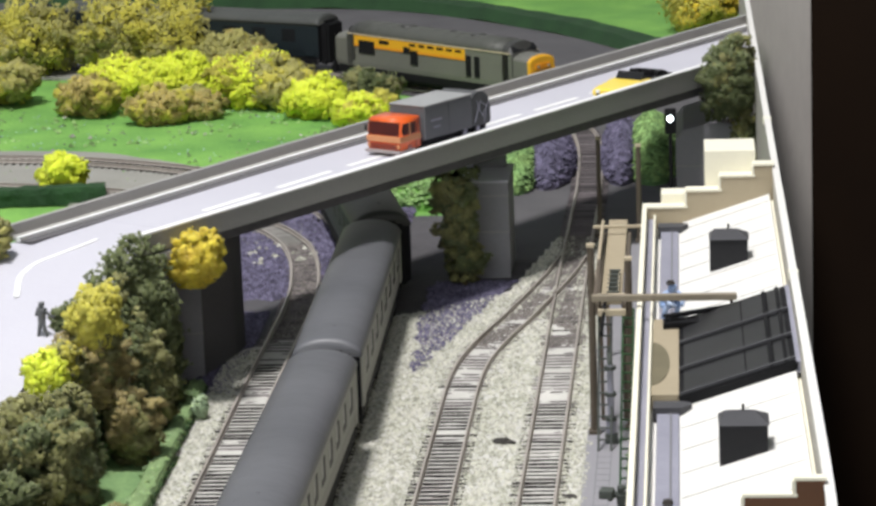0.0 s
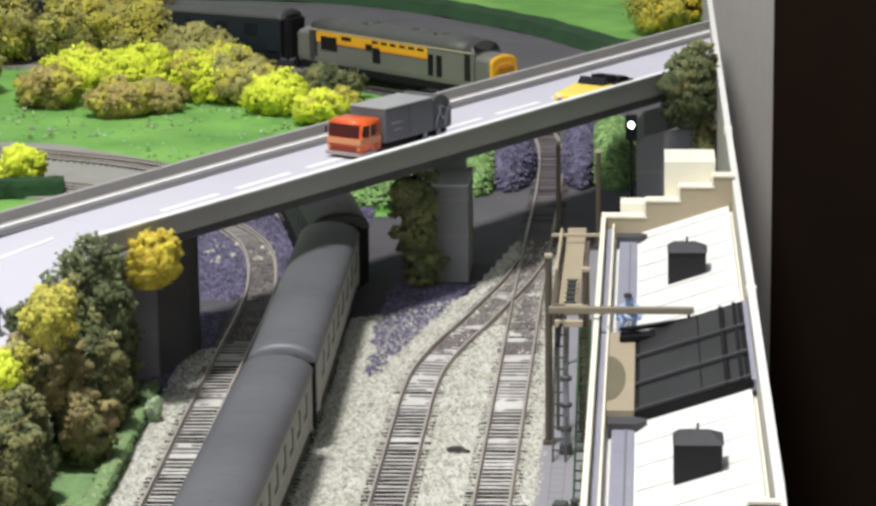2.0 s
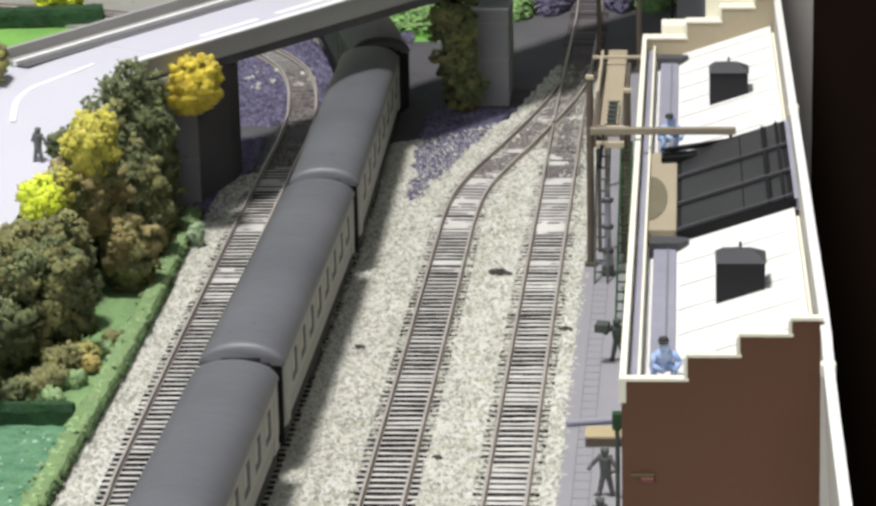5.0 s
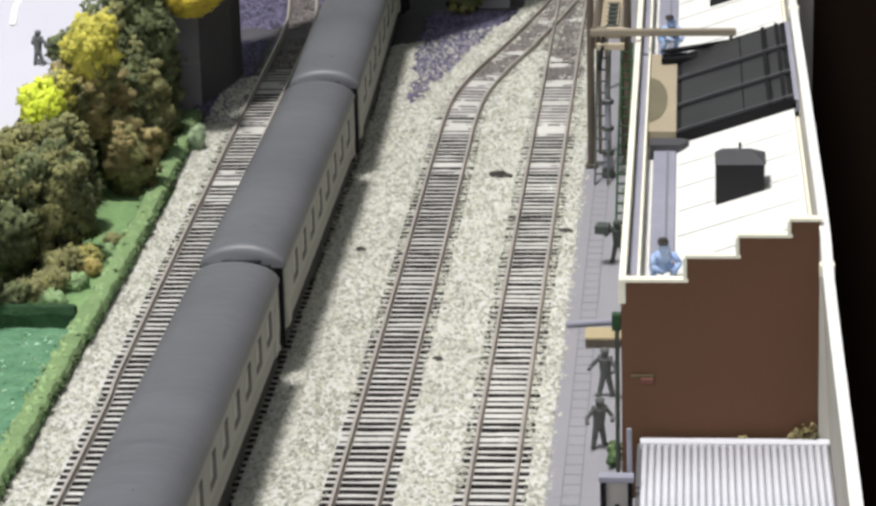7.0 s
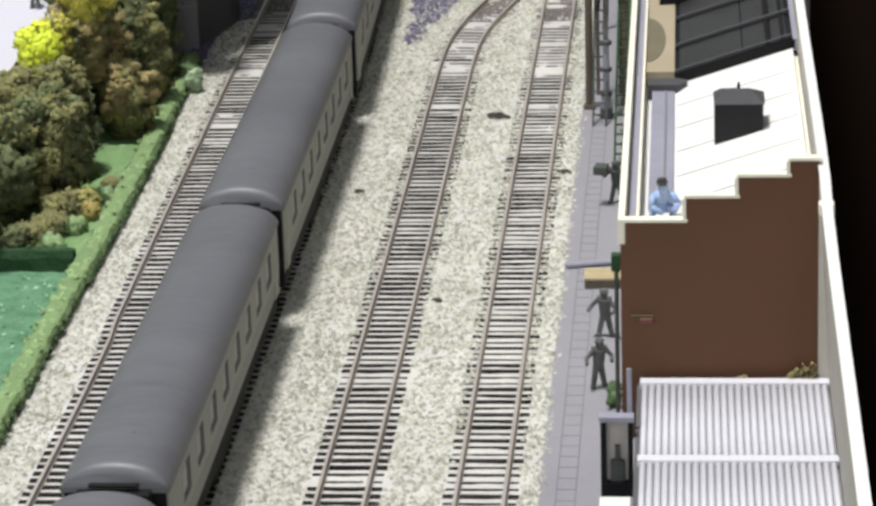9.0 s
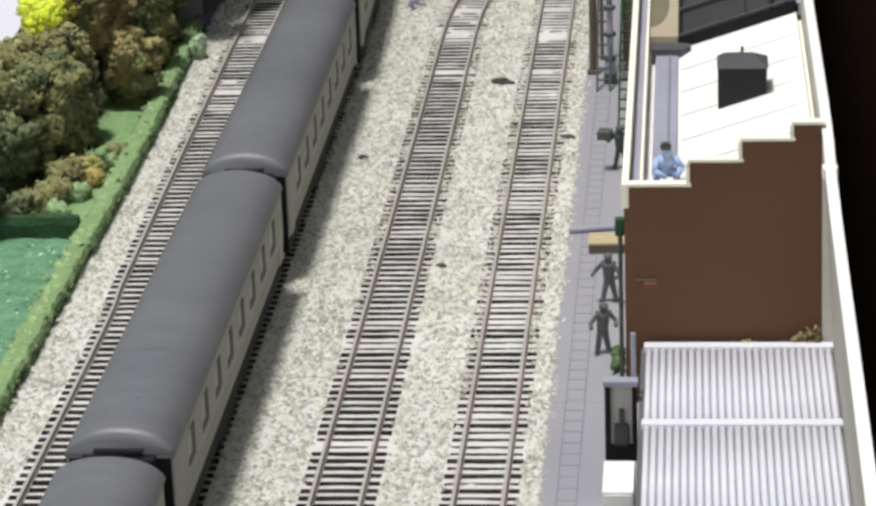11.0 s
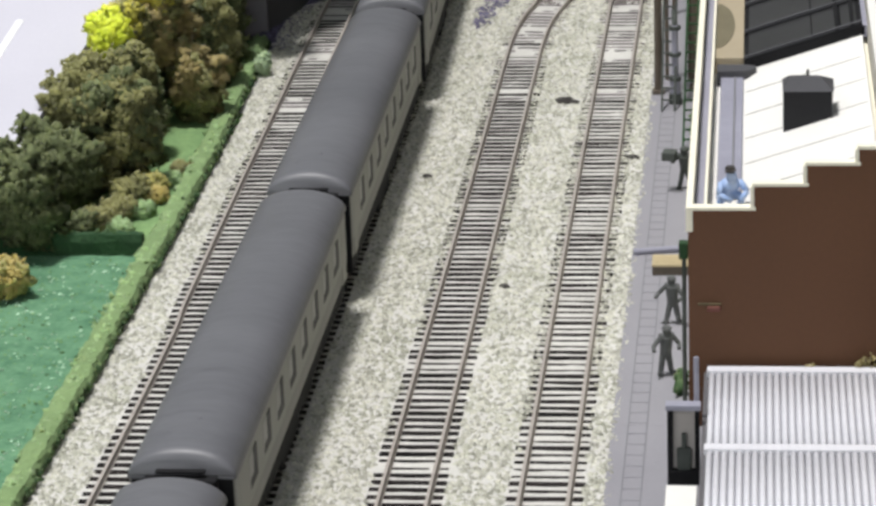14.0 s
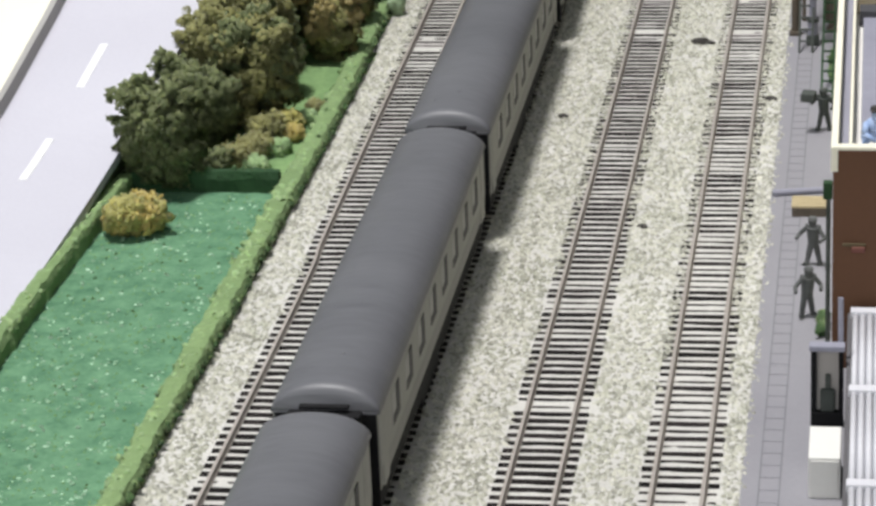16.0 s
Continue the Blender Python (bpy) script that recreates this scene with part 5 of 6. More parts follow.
def locomotive(at, turn):
    """Its leading nose points to -y."""
    ob = thing("diesel_locomotive", "grey diesel locomotive with yellow band and nose on the far curve", "locomotive", at=at, turn=turn)
    w, half = 15.4, 118.0
    body = part("body", prism(bmesh.new(), [(w - 0.5, 14), (w, 18), (w, 41.4), (-w, 41.4), (-w, 18), (-w + 0.5, 14)], "y", -half + 18, half - 18), LOCO_GREY, ob, "grey body sides")
    curve = [(x, z) for x, z in coach_end(2 * w + 0.4, 41.5, 51.0)]
    roof = part("roof", loft([(y, curve) for y in np.linspace(-half + 29, half - 29, 8)]), LOCO_ROOF, ob, "dark olive-grey arched roof", smooth=True)
    for y in np.linspace(-half + 40, half - 40, 11):
        part("roof_rib", loft([(y + d, [(x * 1.006, z + 0.12) for x, z in curve]) for d in (-0.35, 0.35)]), LOCO_ROOF, roof)
    for y, r in ((-46, 6.5), (-16, 3.2), (38, 7.0)):
        bm = bmesh.new()
        rod(bm, (0, y, 50.4), (0, y, 51.6), r, r * 0.9, 18)
        part("roof_fan", bm, LOCO_DARK, roof)
    for side in (-1, 1):
        part("yellow_band", boxed(side * w - 0.4, side * w + 0.4, -46, 90, 31.5, 40.6, 0.3), YELLOW, body, "yellow upper band")
        part("lower_stripe", boxed(side * (w + 0.15) - 0.4, side * (w + 0.15) + 0.4, -45, 89, 31.4, 33.4, 0.2), ORANGE_YELLOW, body, "orange stripe under the yellow band")
        part("cantrail", boxed(side * (w + 0.1) - 0.5, side * (w + 0.1) + 0.5, -half + 20, half - 20, 41.0, 42.2, 0.2), PALE_WOOD, body, "pale cantrail strip")
        part("skirt", boxed(side * (w - 1.2) - 0.8, side * (w - 1.2) + 0.8, -half + 6, half - 6, 8, 14.5, 0.3), BLACK, ob)
        for y, wide, z0, z1 in ((74, 10, 26, 37), (52, 6, 36, 39), (15, 4.5, 22, 34), (24, 4, 31, 36)):
            part("grille", boxed(side * (w + 0.4) - 0.4, side * (w + 0.4) + 0.4, y - wide, y + wide, z0, z1, 0.2), BLACK, body)
        for y in (-50, -60):
            part("cab_door", boxed(side * (w + 0.3) - 0.4, side * (w + 0.3) + 0.4, y - 3, y + 3, 19, 36, 0.2), BLACK, body, "dark door recess")
        part("rear_cab_panel", boxed(side * (w + 0.1) - 0.4, side * (w + 0.1) + 0.4, 93, half - 19, 16, 40, 0.3), LOCO_DARK, body)
        for k in range(6):
            part("louvre", boxed(side * (w + 0.3) - 0.5, side * (w + 0.3) + 0.5, -42 + k * 11, -35 + k * 11, 37.4, 39.4, 0.2), BLACK, body)
    for end in (-1, 1):
        lead = end == -1
        cab = part("cab", loft([(end * (half - 29), arched(2 * w, 14, 41.5, 51.0)), (end * (half - 22), arched(2 * w, 14, 41.2, 50.2)), (end * (half - 17.5), arched(2 * w - 0.6, 14, 38.0, 42.6))]), LOCO_DARK, ob, "dark cab roof and window surround")
        for x in (-7.4, 7.4):
            part("windscreen", loft([(end * (half - 21.6), [(x - 5.2, 48.0 - 0.1 * abs(x)), (x + 5.2, 48.0 - 0.1 * abs(x)), (x + 5.2, 47.4), (x - 5.2, 47.4)]), (end * (half - 17.9), [(x - 5.6, 43.4), (x + 5.6, 43.4), (x + 5.6, 42.6), (x - 5.6, 42.6)])]), WINDOW, cab)
        nose = part("nose", loft([(end * (half - 17.6), arched(2 * w - 1.6, 13, 36.5, 41.8)), (end * (half - 4), arched(2 * w - 2.6, 13, 36.0, 41.2)), (end * (half - 1.2), arched(2 * w - 4.0, 13.4, 35.2, 40.0))]), LOCO_GREY, ob, "grey nose top")
        if lead:
            panel = part("warning_panel", loft([(-half + 1.4, arched(2 * w - 2.4, 16.4, 35.8, 41.3)), (-half - 0.4, arched(2 * w - 3.0, 16.6, 35.4, 40.8)), (-half - 1.2, arched(2 * w - 5.0, 17.4, 34.6, 39.6))]), YELLOW, nose, "yellow warning nose panel")
            part("code_box", boxed(-8.2, 8.2, -half - 2.2, -half - 1.1, 30.0, 34.4, 0.5), ORANGE_YELLOW, panel, "deeper yellow headcode box")
            for x in (-5.6, 5.6):
                bm = bmesh.new()
                rod(bm, (x, -half - 1.8, 32.2), (x, -half - 2.9, 32.2), 1.3, 1.1, 12)
                part("marker_lamp", bm, TAN, panel)
            part("nose_latch", prism(bmesh.new(), [(-1.8, 26.8), (1.8, 26.8), (0.7, 23.0), (-0.7, 23.0)], "y", -half - 2.3, -half - 1.1), ORANGE_YELLOW, panel)
            for x in (-12.2, 12.2):
                bm = bmesh.new()
                rod(bm, (x, -half - 1.9, 20), (x, -half - 1.9, 31), 0.4, n=6)
                part("handrail", bm, YELLOW, panel)
        part("buffer_beam", boxed(-16, 16, end * (half - 1) - 1.6, end * (half - 1) + 1.6, 7, 16.2, 0.4), BLACK, ob)
        part("coupling_hook", boxed(-2.4, 2.4, end * (half + 2) - 2.2, end * (half + 2) + 2.2, 6, 9.5, 0.5), BLACK, ob)
        for x in (-11, 11):
            bm = bmesh.new()
            rod(bm, (x, end * half, 10.2), (x, end * (half + 4.5), 10.2), 1.2, n=10)
            rod(bm, (x, end * (half + 4.2), 10.2), (x, end * (half + 5.0), 10.2), 2.9, n=14)
            part("buffer", bm, BLACK, ob)
        bogie(ob, end * 72)
    part("fuel_tank", boxed(-13, 13, -30, 30, 4, 14, 1.5), BLACK, ob)
    return ob


run_main = np.r_[0, np.cumsum(np.linalg.norm(np.diff(LINES["main"], axis=0), axis=1))]
s_loco = float(run_main[np.argmin(np.linalg.norm(LINES["main"] - (-128, 1244), axis=1))])
x, y, turn = along(LINES["main"], s_loco)
locomotive((x, y, 0), turn)
for k, (side_mat, words) in enumerate(((COACH_BLUE, "dark teal coach with a grey roof behind the locomotive"), (MAROON, "dark maroon coach with a grey roof on the far curve"))):
    x, y, turn = along(LINES["main"], s_loco + 292 + 291 * k)
    ob = coach((x, y, 0), turn, side_mat, TRAIN_ROOF, words, glass=DARK_GLASS if k else WINDOW, length=275.0)
    if k == 0:
        for side in (-1, 1):
            for y0, y1, z0, z1 in ((70, 96, 28, 30.5), (98, 118, 28, 30.5), (22, 28, 33, 36.5), (22, 28, 26.5, 30.5)):
                part("lettering_bar", boxed(side * 16.9 - 0.15, side * 16.9 + 0.15, y0, y1, z0, z1), LEAD, ob, "unreadable pale lettering bar")


# ---- field and bushes inside the far curve ----
FIELD_GROUP = "bushes in the far field"
for k, (x, y, r, h, mat, second, words) in enumerate((
    (-505, 1400, 48, 62, LEAF_GOLD, LEAF_MOSS, "large golden olive bush in the far field"),
    (-425, 1395, 44, 66, LEAF_MOSS, LEAF_GOLD, "olive and gold bush in the far field"),
    (-372, 1400, 44, 74, LEAF_GOLD, LEAF_MOSS, "tall gold bush beside the far curve"),
    (-310, 1320, 38, 46, LEAF_MOSS, LEAF_RUST, "olive brown bush beside the far curve"),
    (-395, 1250, 36, 36, LEAF_LIME, LEAF_GOLD, "lime green bush in the far field"),
    (-345, 1235, 40, 44, LEAF_LIME, None, "bright lime bush in the far field"),
    (-290, 1225, 38, 40, LEAF_LIME, LEAF_GOLD, "lime and gold bush in the far field"),
    (-252, 1210, 30, 36, LEAF_MOSS, LEAF_GOLD, "olive gold bush in the far field"),
    (-222, 1165, 28, 32, LEAF_LIME, None, "bright lime bush near the bridge"),
    (-178, 1120, 26, 24, LEAF_LIME, LEAF_GOLD, "low lime bush behind the bridge"),
    (-185, 1215, 26, 28, LEAF_DARK, LEAF_OLIVE, "dark green bush beside the pale path"),
    (-500, 1255, 34, 34, LEAF_GOLD, LEAF_MOSS, "golden brown bush at the field edge"),
    (-415, 1195, 27, 30, LEAF_RUST, LEAF_GOLD, "rusty brown bush at the field edge"),
    (-348, 1150, 25, 27, LEAF_RUST, LEAF_GOLD, "rusty gold bush in the field"),
    (-318, 1170, 20, 22, LEAF_RUST, LEAF_MOSS, "small brown bush in the field"),
    (-365, 868, 17, 30, LEAF_LIME, None, "bright lime bush beside the branch line"),
    (88, 1560, 36, 44, LEAF_GOLD, LEAF_YELLOW, "golden bush by the layout edge beyond the bridge"),
    (-20, 1860, 60, 26, LEAF_RUST, LEAF_MOSS, "low brown bush in the far pasture"),
    (-60, 1900, 50, 20, LEAF_MOSS, LEAF_RUST, "low olive bush in the far pasture"),
)):
    bush("bush", words, (x, y, -5), round_lump(r, h, 7, 40 + k), mat, 2300, 3.2, 40 + k, trunk=4, group=FIELD_GROUP, second=second)
heap("bush", "olive green shrub at the end of the bridge by the board", 98, 745, 62, 17, 52, LEAF_DARK, 3000, 71, second=LEAF_OLIVE, group="shrubs by the bridge")
heap("bush", "thin olive stems under the shrub by the board", 106, 745, 0, 8, 74, LEAF_OLIVE, 1200, 73, group="shrubs by the bridge", second=LEAF_DARK)
heap("bush", "low olive shrub behind the depot tower", 104, 640, 0, 12, 60, LEAF_OLIVE, 1200, 72, group="shrubs by the bridge")
scatter_chips(21, 1500, -640, -150, 880, 1240, -4.6, 2.4, lambda x, y: wob(x, y, 34, 6) > 0.12, FLOCK_GREEN, "field_tufts", "pale green tufts over the far field")
scatter_chips(22, 160, -620, -160, 900, 1240, -4.4, 2.2, lambda x, y: wob(x, y, 30, 8) > 0.1, CHIP, "field_crumbs", "pale crumbs lying on the far field")
hedge([(-470, 830), (-400, 838), (-330, 848)], 16, 12, DARK_HEDGE, "dark green hedge beside the branch line", 5)


def mound(x, y, rx, ry, h, mat, label, seed, flock=None):
    def inside(a, b):
        return ((a - x) / rx) ** 2 + ((b - y) / ry) ** 2 < 0.98

    def z(a, b):
        d = ((a - x) / rx) ** 2 + ((b - y) / ry) ** 2
        return -6 + h * math.sqrt(max(0.0, 1 - d)) + (2.5 * wob(a, b, 9, seed) + 1.0 * wob(a, b, 3, seed)) * max(0.0, 1 - d) ** 0.3
    bm = bmesh.new()
    rings = []
    for s in np.sin(np.linspace(0.04, math.pi / 2, 26)):
        rings.append([bm.verts.new((x + rx * s * math.cos(a), y + ry * s * math.sin(a), z(x + rx * s * math.cos(a), y + ry * s * math.sin(a)))) for a in np.linspace(0, 2 * math.pi, 90, endpoint=False)])
    bm.faces.new(rings[0])
    for a, b in zip(rings, rings[1:]):
        for k in range(90):
            bm.faces.new((a[k], b[k], b[(k + 1) % 90], a[(k + 1) % 90]))
    ob = solo("mound", bm, mat, label, "mound", "mounds beyond the bridge", kind="structure", smooth=True)
    if flock:
        scatter_chips(int(seed * 10), 5000, x - rx, x + rx, y - ry, y + ry, z, 2.6, inside, flock, "mound_flock", "coarse flock scattered over the " + label)
    return ob


mound(-26, 925, 17, 75, 32, HEATHER, "purple heather mound beside the line", 1.0, FLOCK)
mound(-46, 905, 14, 70, 30, PALE_GREEN, "pale green mound beside the line", 2.0, FLOCK_GREEN)
mound(46, 925, 19, 65, 40, PALE_GREEN, "green flock mound across the line", 3.0, FLOCK_GREEN)
mound(24, 935, 14, 75, 36, HEATHER, "purple heather on the cutting side", 4.0, FLOCK)
mound(-100, 850, 48, 50, 30, FIELD, "bright green mound behind the middle pier", 5.0, FLOCK_GREEN)

# ---- small figures: plain painted lumps ----
def model_figure(at, turn, mat, label, lean=0.0, scale=0.84, group="painted figures", load=False):
    bm = bmesh.new()
    rod(bm, (-2.9, -0.8, 0), (-1.1, 0.3, 10), 1.1, 1.5, 8)
    rod(bm, (3.0, 1.2, 0), (1.1, 0.3, 10), 1.1, 1.5, 8)
    rod(bm, (-3.0, -2.6, 0.6), (-2.9, -0.4, 0.8), 1.1, 1.2, 8)
    rod(bm, (3.1, -0.6, 0.6), (3.0, 1.4, 0.8), 1.1, 1.2, 8)
    rod(bm, (0, 0.3, 9.5), (0, -lean * 2, 18.5), 2.4, 3.0, 10)
    rod(bm, (-3.2, -lean * 2, 18.2), (3.2, -lean * 2, 18.2), 1.7, 1.7, 9)
    rod(bm, (-2.8, -lean * 2, 18), (-6.0, -1.5, 14.5), 1.1, 1.0, 7)
    rod(bm, (-6.0, -1.5, 14.5), (-6.6, -4.2, 17.0 if load else 13.0), 1.0, 0.9, 7)
    rod(bm, (2.8, -lean * 2, 18), (5.8, -1.0, 14.0), 1.1, 1.0, 7)
    rod(bm, (5.8, -1.0, 14.0), (4.6, -4.4, 13.0), 1.0, 0.9, 7)
    if load:
        box(bm, -10.5, -3.5, -9.0, -1.0, 17.0, 21.5, 0.6)
    bmesh.ops.create_uvsphere(bm, u_segments=10, v_segments=7, radius=2.0, matrix=Matrix.Translation((0, -lean * 2.6, 21.3)))
    rod(bm, (0, -lean * 2.6, 22.2), (0, -lean * 2.6, 23.2), 2.3, 1.6, 10)
    ob = solo("model_figure", bm, mat, label, "figurine", group)
    ob.matrix_basis = pose(at[0] * MM, at[1] * MM, at[2] * MM, 0, 0, turn) @ Matrix.Scale(scale, 4)
    return ob


model_figure((37.5, -101, 1.0), 20, FIGURE_MID, "drab painted figurine standing on the walkway", 0.6)
model_figure((38.5, -50, 1.0), -20, FIGURE_MID, "drab painted figurine beside the crate", 0.3)
model_figure((39.5, 110, 1.0), -10, FIGURE_DARK, "dark painted figurine carrying a load", 1.0, load=True)
model_figure((-235.5, 221, 60.6), 150, FIGURE_GREY, "grey painted figurine standing on the road", 0.2, 0.74)


def crouching_figure(at, turn, mat, label):
    """A figurine bent over its work: one lumpy mesh."""
    bm = bmesh.new()

    def lump(x, y, z, rx, ry, rz):
        m = Matrix.Translation((x, y, z)) @ Matrix.Diagonal((rx, ry, rz, 1))
        bmesh.ops.create_uvsphere(bm, u_segments=12, v_segments=8, radius=1.0, matrix=m)
    lump(0, 1.2, 6.6, 3.6, 3.0, 3.9)
    lump(0, -1.4, 9.4, 3.3, 2.6, 2.4)
    lump(0, -2.6, 12.6, 1.7, 1.8, 2.0)
    for side in (-1, 1):
        rod(bm, (side * 2.0, 1.6, 5.0), (side * 3.4, -2.6, 5.2), 1.6, 1.3, 8)
        rod(bm, (side * 3.4, -2.6, 5.2), (side * 3.2, -0.4, 0.0), 1.2, 1.0, 8)
        rod(bm, (side * 3.2, -0.2, 0.5), (side * 3.3, -2.6, 0.5), 0.9, 0.8, 8)
        rod(bm, (side * 3.0, -1.6, 10.2), (side * 4.6, -4.2, 7.4), 1.1, 0.9, 8)
        rod(bm, (side * 4.6, -4.2, 7.4), (side * 1.6, -6.6, 5.6), 0.9, 0.8, 8)
    for v in bm.verts:
        v.co += noise.noise_vector(v.co * 0.6) * 0.25
    ob = solo("model_figure", bm, mat, label, "figurine", "roof figurines", smooth=True)
    ob.matrix_basis = pose(at[0] * MM, at[1] * MM, at[2] * MM, 0, 0, turn) @ Matrix.Scale(1.12, 4)
    return ob


for y, t in ((-117, 20), (192, 40)):
    crouching_figure((60.5, y, 73.6 if y > 0 else 69.6), t, FIGURE_BLUE, "blue-overalled figurine crouching in the roof gutter")
    hat = thing("cap", "dark peaked cap on the crouching figurine", "cap", "figurine caps", at=(60.5 + 0.9 * (1 if t > 30 else 0.6), y - 2.6, 85.6 + (4.0 if y > 0 else 0)))
    bm = bmesh.new()
    rod(bm, (0, 0, 0), (0, 0, 1.4), 2.1, 1.6, 10)
    part("crown", bm, COAL, hat)
    part("peak", boxed(-1.6, 1.6, -3.6, -1.2, 0, 0.5, 0.2), COAL, hat)
kit = thing("tool_kit", "dark tool box with bars lying in the roof gutter", "tool box", at=(62.5, -139, 69.7))
part("box_body", boxed(-4.5, 4.5, -2.4, 2.4, 0, 3.0, 0.4), COAL, kit)
part("box_lid", boxed(-4.7, 4.7, -2.6, 2.6, 3.0, 3.8, 0.3), FIGURE_DARK, kit)
for dx in (-2.6, 1.8):
    bm = bmesh.new()
    rod(bm, (dx - 3, 3.4, 1.0), (dx + 4, 4.2, 1.6), 0.6, 0.6, 6)
    part("bar", bm, COAL, kit)


# ---- walkway furniture ----
def ladder(name, a, b, w, mat, label):
    """A ladder from a up to b; rungs are parts of it."""
    a, b = Vector(a), Vector(b)
    ob = thing(name, label, "ladder", "ladders")
    side = Vector((1, 0, 0)) * (w / 2)
    for s in (-1, 1):
        bm = bmesh.new()
        rod(bm, a + side * s, b + side * s, 0.6, n=6)
        part("stile", bm, mat, ob)
    n = int((b - a).length / 5.5)
    for k in range(1, n):
        p = a.lerp(b, k / n)
        bm = bmesh.new()
        rod(bm, p - side, p + side, 0.5, n=6)
        part("rung", bm, mat, ob)
    return ob


def post(x, y, h, r, mat, label, name="post", lean=(0, 0), z=1.0):
    ob = thing(name, label, "post", "posts on the walkway", at=(x, y, z))
    bm = bmesh.new()
    rod(bm, (0, 0, 0), (lean[0], lean[1], h), r, r * 0.9, 8)
    part("shaft", bm, mat, ob)
    part("cap", boxed(lean[0] - r, lean[0] + r, lean[1] - r, lean[1] + r, h - 0.2, h + 1.6, 0.3), PALE_WOOD, ob)
    part("foot", boxed(-r * 1.5, r * 1.5, -r * 1.5, r * 1.5, 0, 2.0, 0.3), mat, ob)
    return ob


post(23.5, 252, 92, 1.9, WOOD, "tall dark wooden post at the walkway edge")
post(41, 258, 84, 1.9, WOOD, "tall dark wooden post by the depot front")
post(15, 684, 62, 1.6, WOOD, "weathered grey post beyond the gantry")
post(40, 668, 60, 1.8, WOOD, "weathered grey post beside the walkway end")
gantry = thing("gantry", "tan planked gantry between the posts", "gantry")
part("deck", boxed(27.5, 37.5, 262, 442, 62, 64.5, 0.3), TAN, gantry, "tan plank deck")
for x in (25.2, 38.2):
    part("side_beam", boxed(x, x + 1.8, 250, 405, 60, 66, 0.3), WOOD, gantry)
part("cross_beam", boxed(26, 91, 178, 181.4, 84.2, 87.2, 0.4), BEAM, gantry, "long weathered cross beam reaching over the roof")
# black slat shaped as the shadow that the cross beam casts on the roof
part("jib", prism(bmesh.new(), [(90, 182), (91, 179), (62, 161), (58, 163)], "z", 80.6, 82.0), BLACK, gantry, "dark slat standing in for the beam's shadow on the roof")
part("trolley_beam", prism(bmesh.new(), [(58, 166), (80, 172), (82, 168), (74, 160), (58, 157)], "z", 77.0, 79.2), BLACK, gantry, "dark trolley beam")
part("beam_hanger", boxed(59, 60.2, 160, 164, 72, 81), BLACK, gantry)
part("beam_hanger", boxed(88, 89.4, 178.5, 181, 79.8, 84.3), BLACK, gantry)
part("cross_beam", boxed(24, 42, 256, 259, 66, 68.6, 0.3), PALE_WOOD, gantry)
part("cross_beam", boxed(27, 40, 232, 235, 64, 67.0, 0.3), PALE_WOOD, gantry)
part("cross_beam", boxed(20, 50, 404, 406, 68, 69.6, 0.3), PALE_WOOD, gantry)
part("beam_tie", boxed(26.4, 28.2, 181, 262, 83.0, 84.6, 0.3), WOOD, gantry)
part("stay", boxed(29, 30.4, 196, 258, 64, 66, 0.2), BLACK, gantry)
for x in (30.2, 35.4):
    part("bracket_rail", boxed(x, x + 0.8, 268, 316, 64.5, 66.6, 0.2), PALE_WOOD, gantry)
for k in range(6):
    part("bracket", boxed(30.2, 36.2, 268 + k * 9, 270.4 + k * 9, 65.2, 67.0, 0.2), FIGURE_DARK, gantry)
for x in (27, 38):
    for y in (275, 395):
        part("leg", boxed(x - 0.9, x + 0.9, y - 1, y + 1, 0.9, 62, 0.2), WOOD, gantry)
bm = bmesh.new()
rod(bm, (24.5, 262, 66), (25.5, 400, 73), 0.9, 0.8, 8)
part("pale_rail", bm, PALE_WOOD, gantry, "pale slanting rail")
ladder("ladder", (29, 222, 1), (29.5, 262, 58), 6, FIGURE_DARK, "dark ladder leaning on the gantry")
ladder("ladder", (40, 150, 1), (41, 245, 64), 5, DARK_HEDGE, "long dark green ladder against the depot front")
crane_base = thing("water_crane", "pale grey water crane column on the walkway", "water crane", at=(32, 236, 1))
bm = bmesh.new()
rod(bm, (0, 0, 0), (0, 0, 12), 2.6, 2.4, 12)
rod(bm, (0, 0, 12), (0, 0, 38), 1.7, 1.5, 12)
part("column", bm, LEAD, crane_base, "pale grey column")
bm = bmesh.new()
for z in (12, 24, 37):
    rod(bm, (0, 0, z - 0.8), (0, 0, z + 0.8), 2.8, 2.8, 12)
part("collar", bm, FIGURE_DARK, crane_base, "dark collars")
part("drum", boxed(-3, 3, -3, 3, 0, 5, 0.8), FIGURE_DARK, crane_base)
bm = bmesh.new()
rod(bm, (0, 0, 37), (-1, 20, 40), 1.4, 1.2, 8)
part("arm", bm, FIGURE_DARK, crane_base)

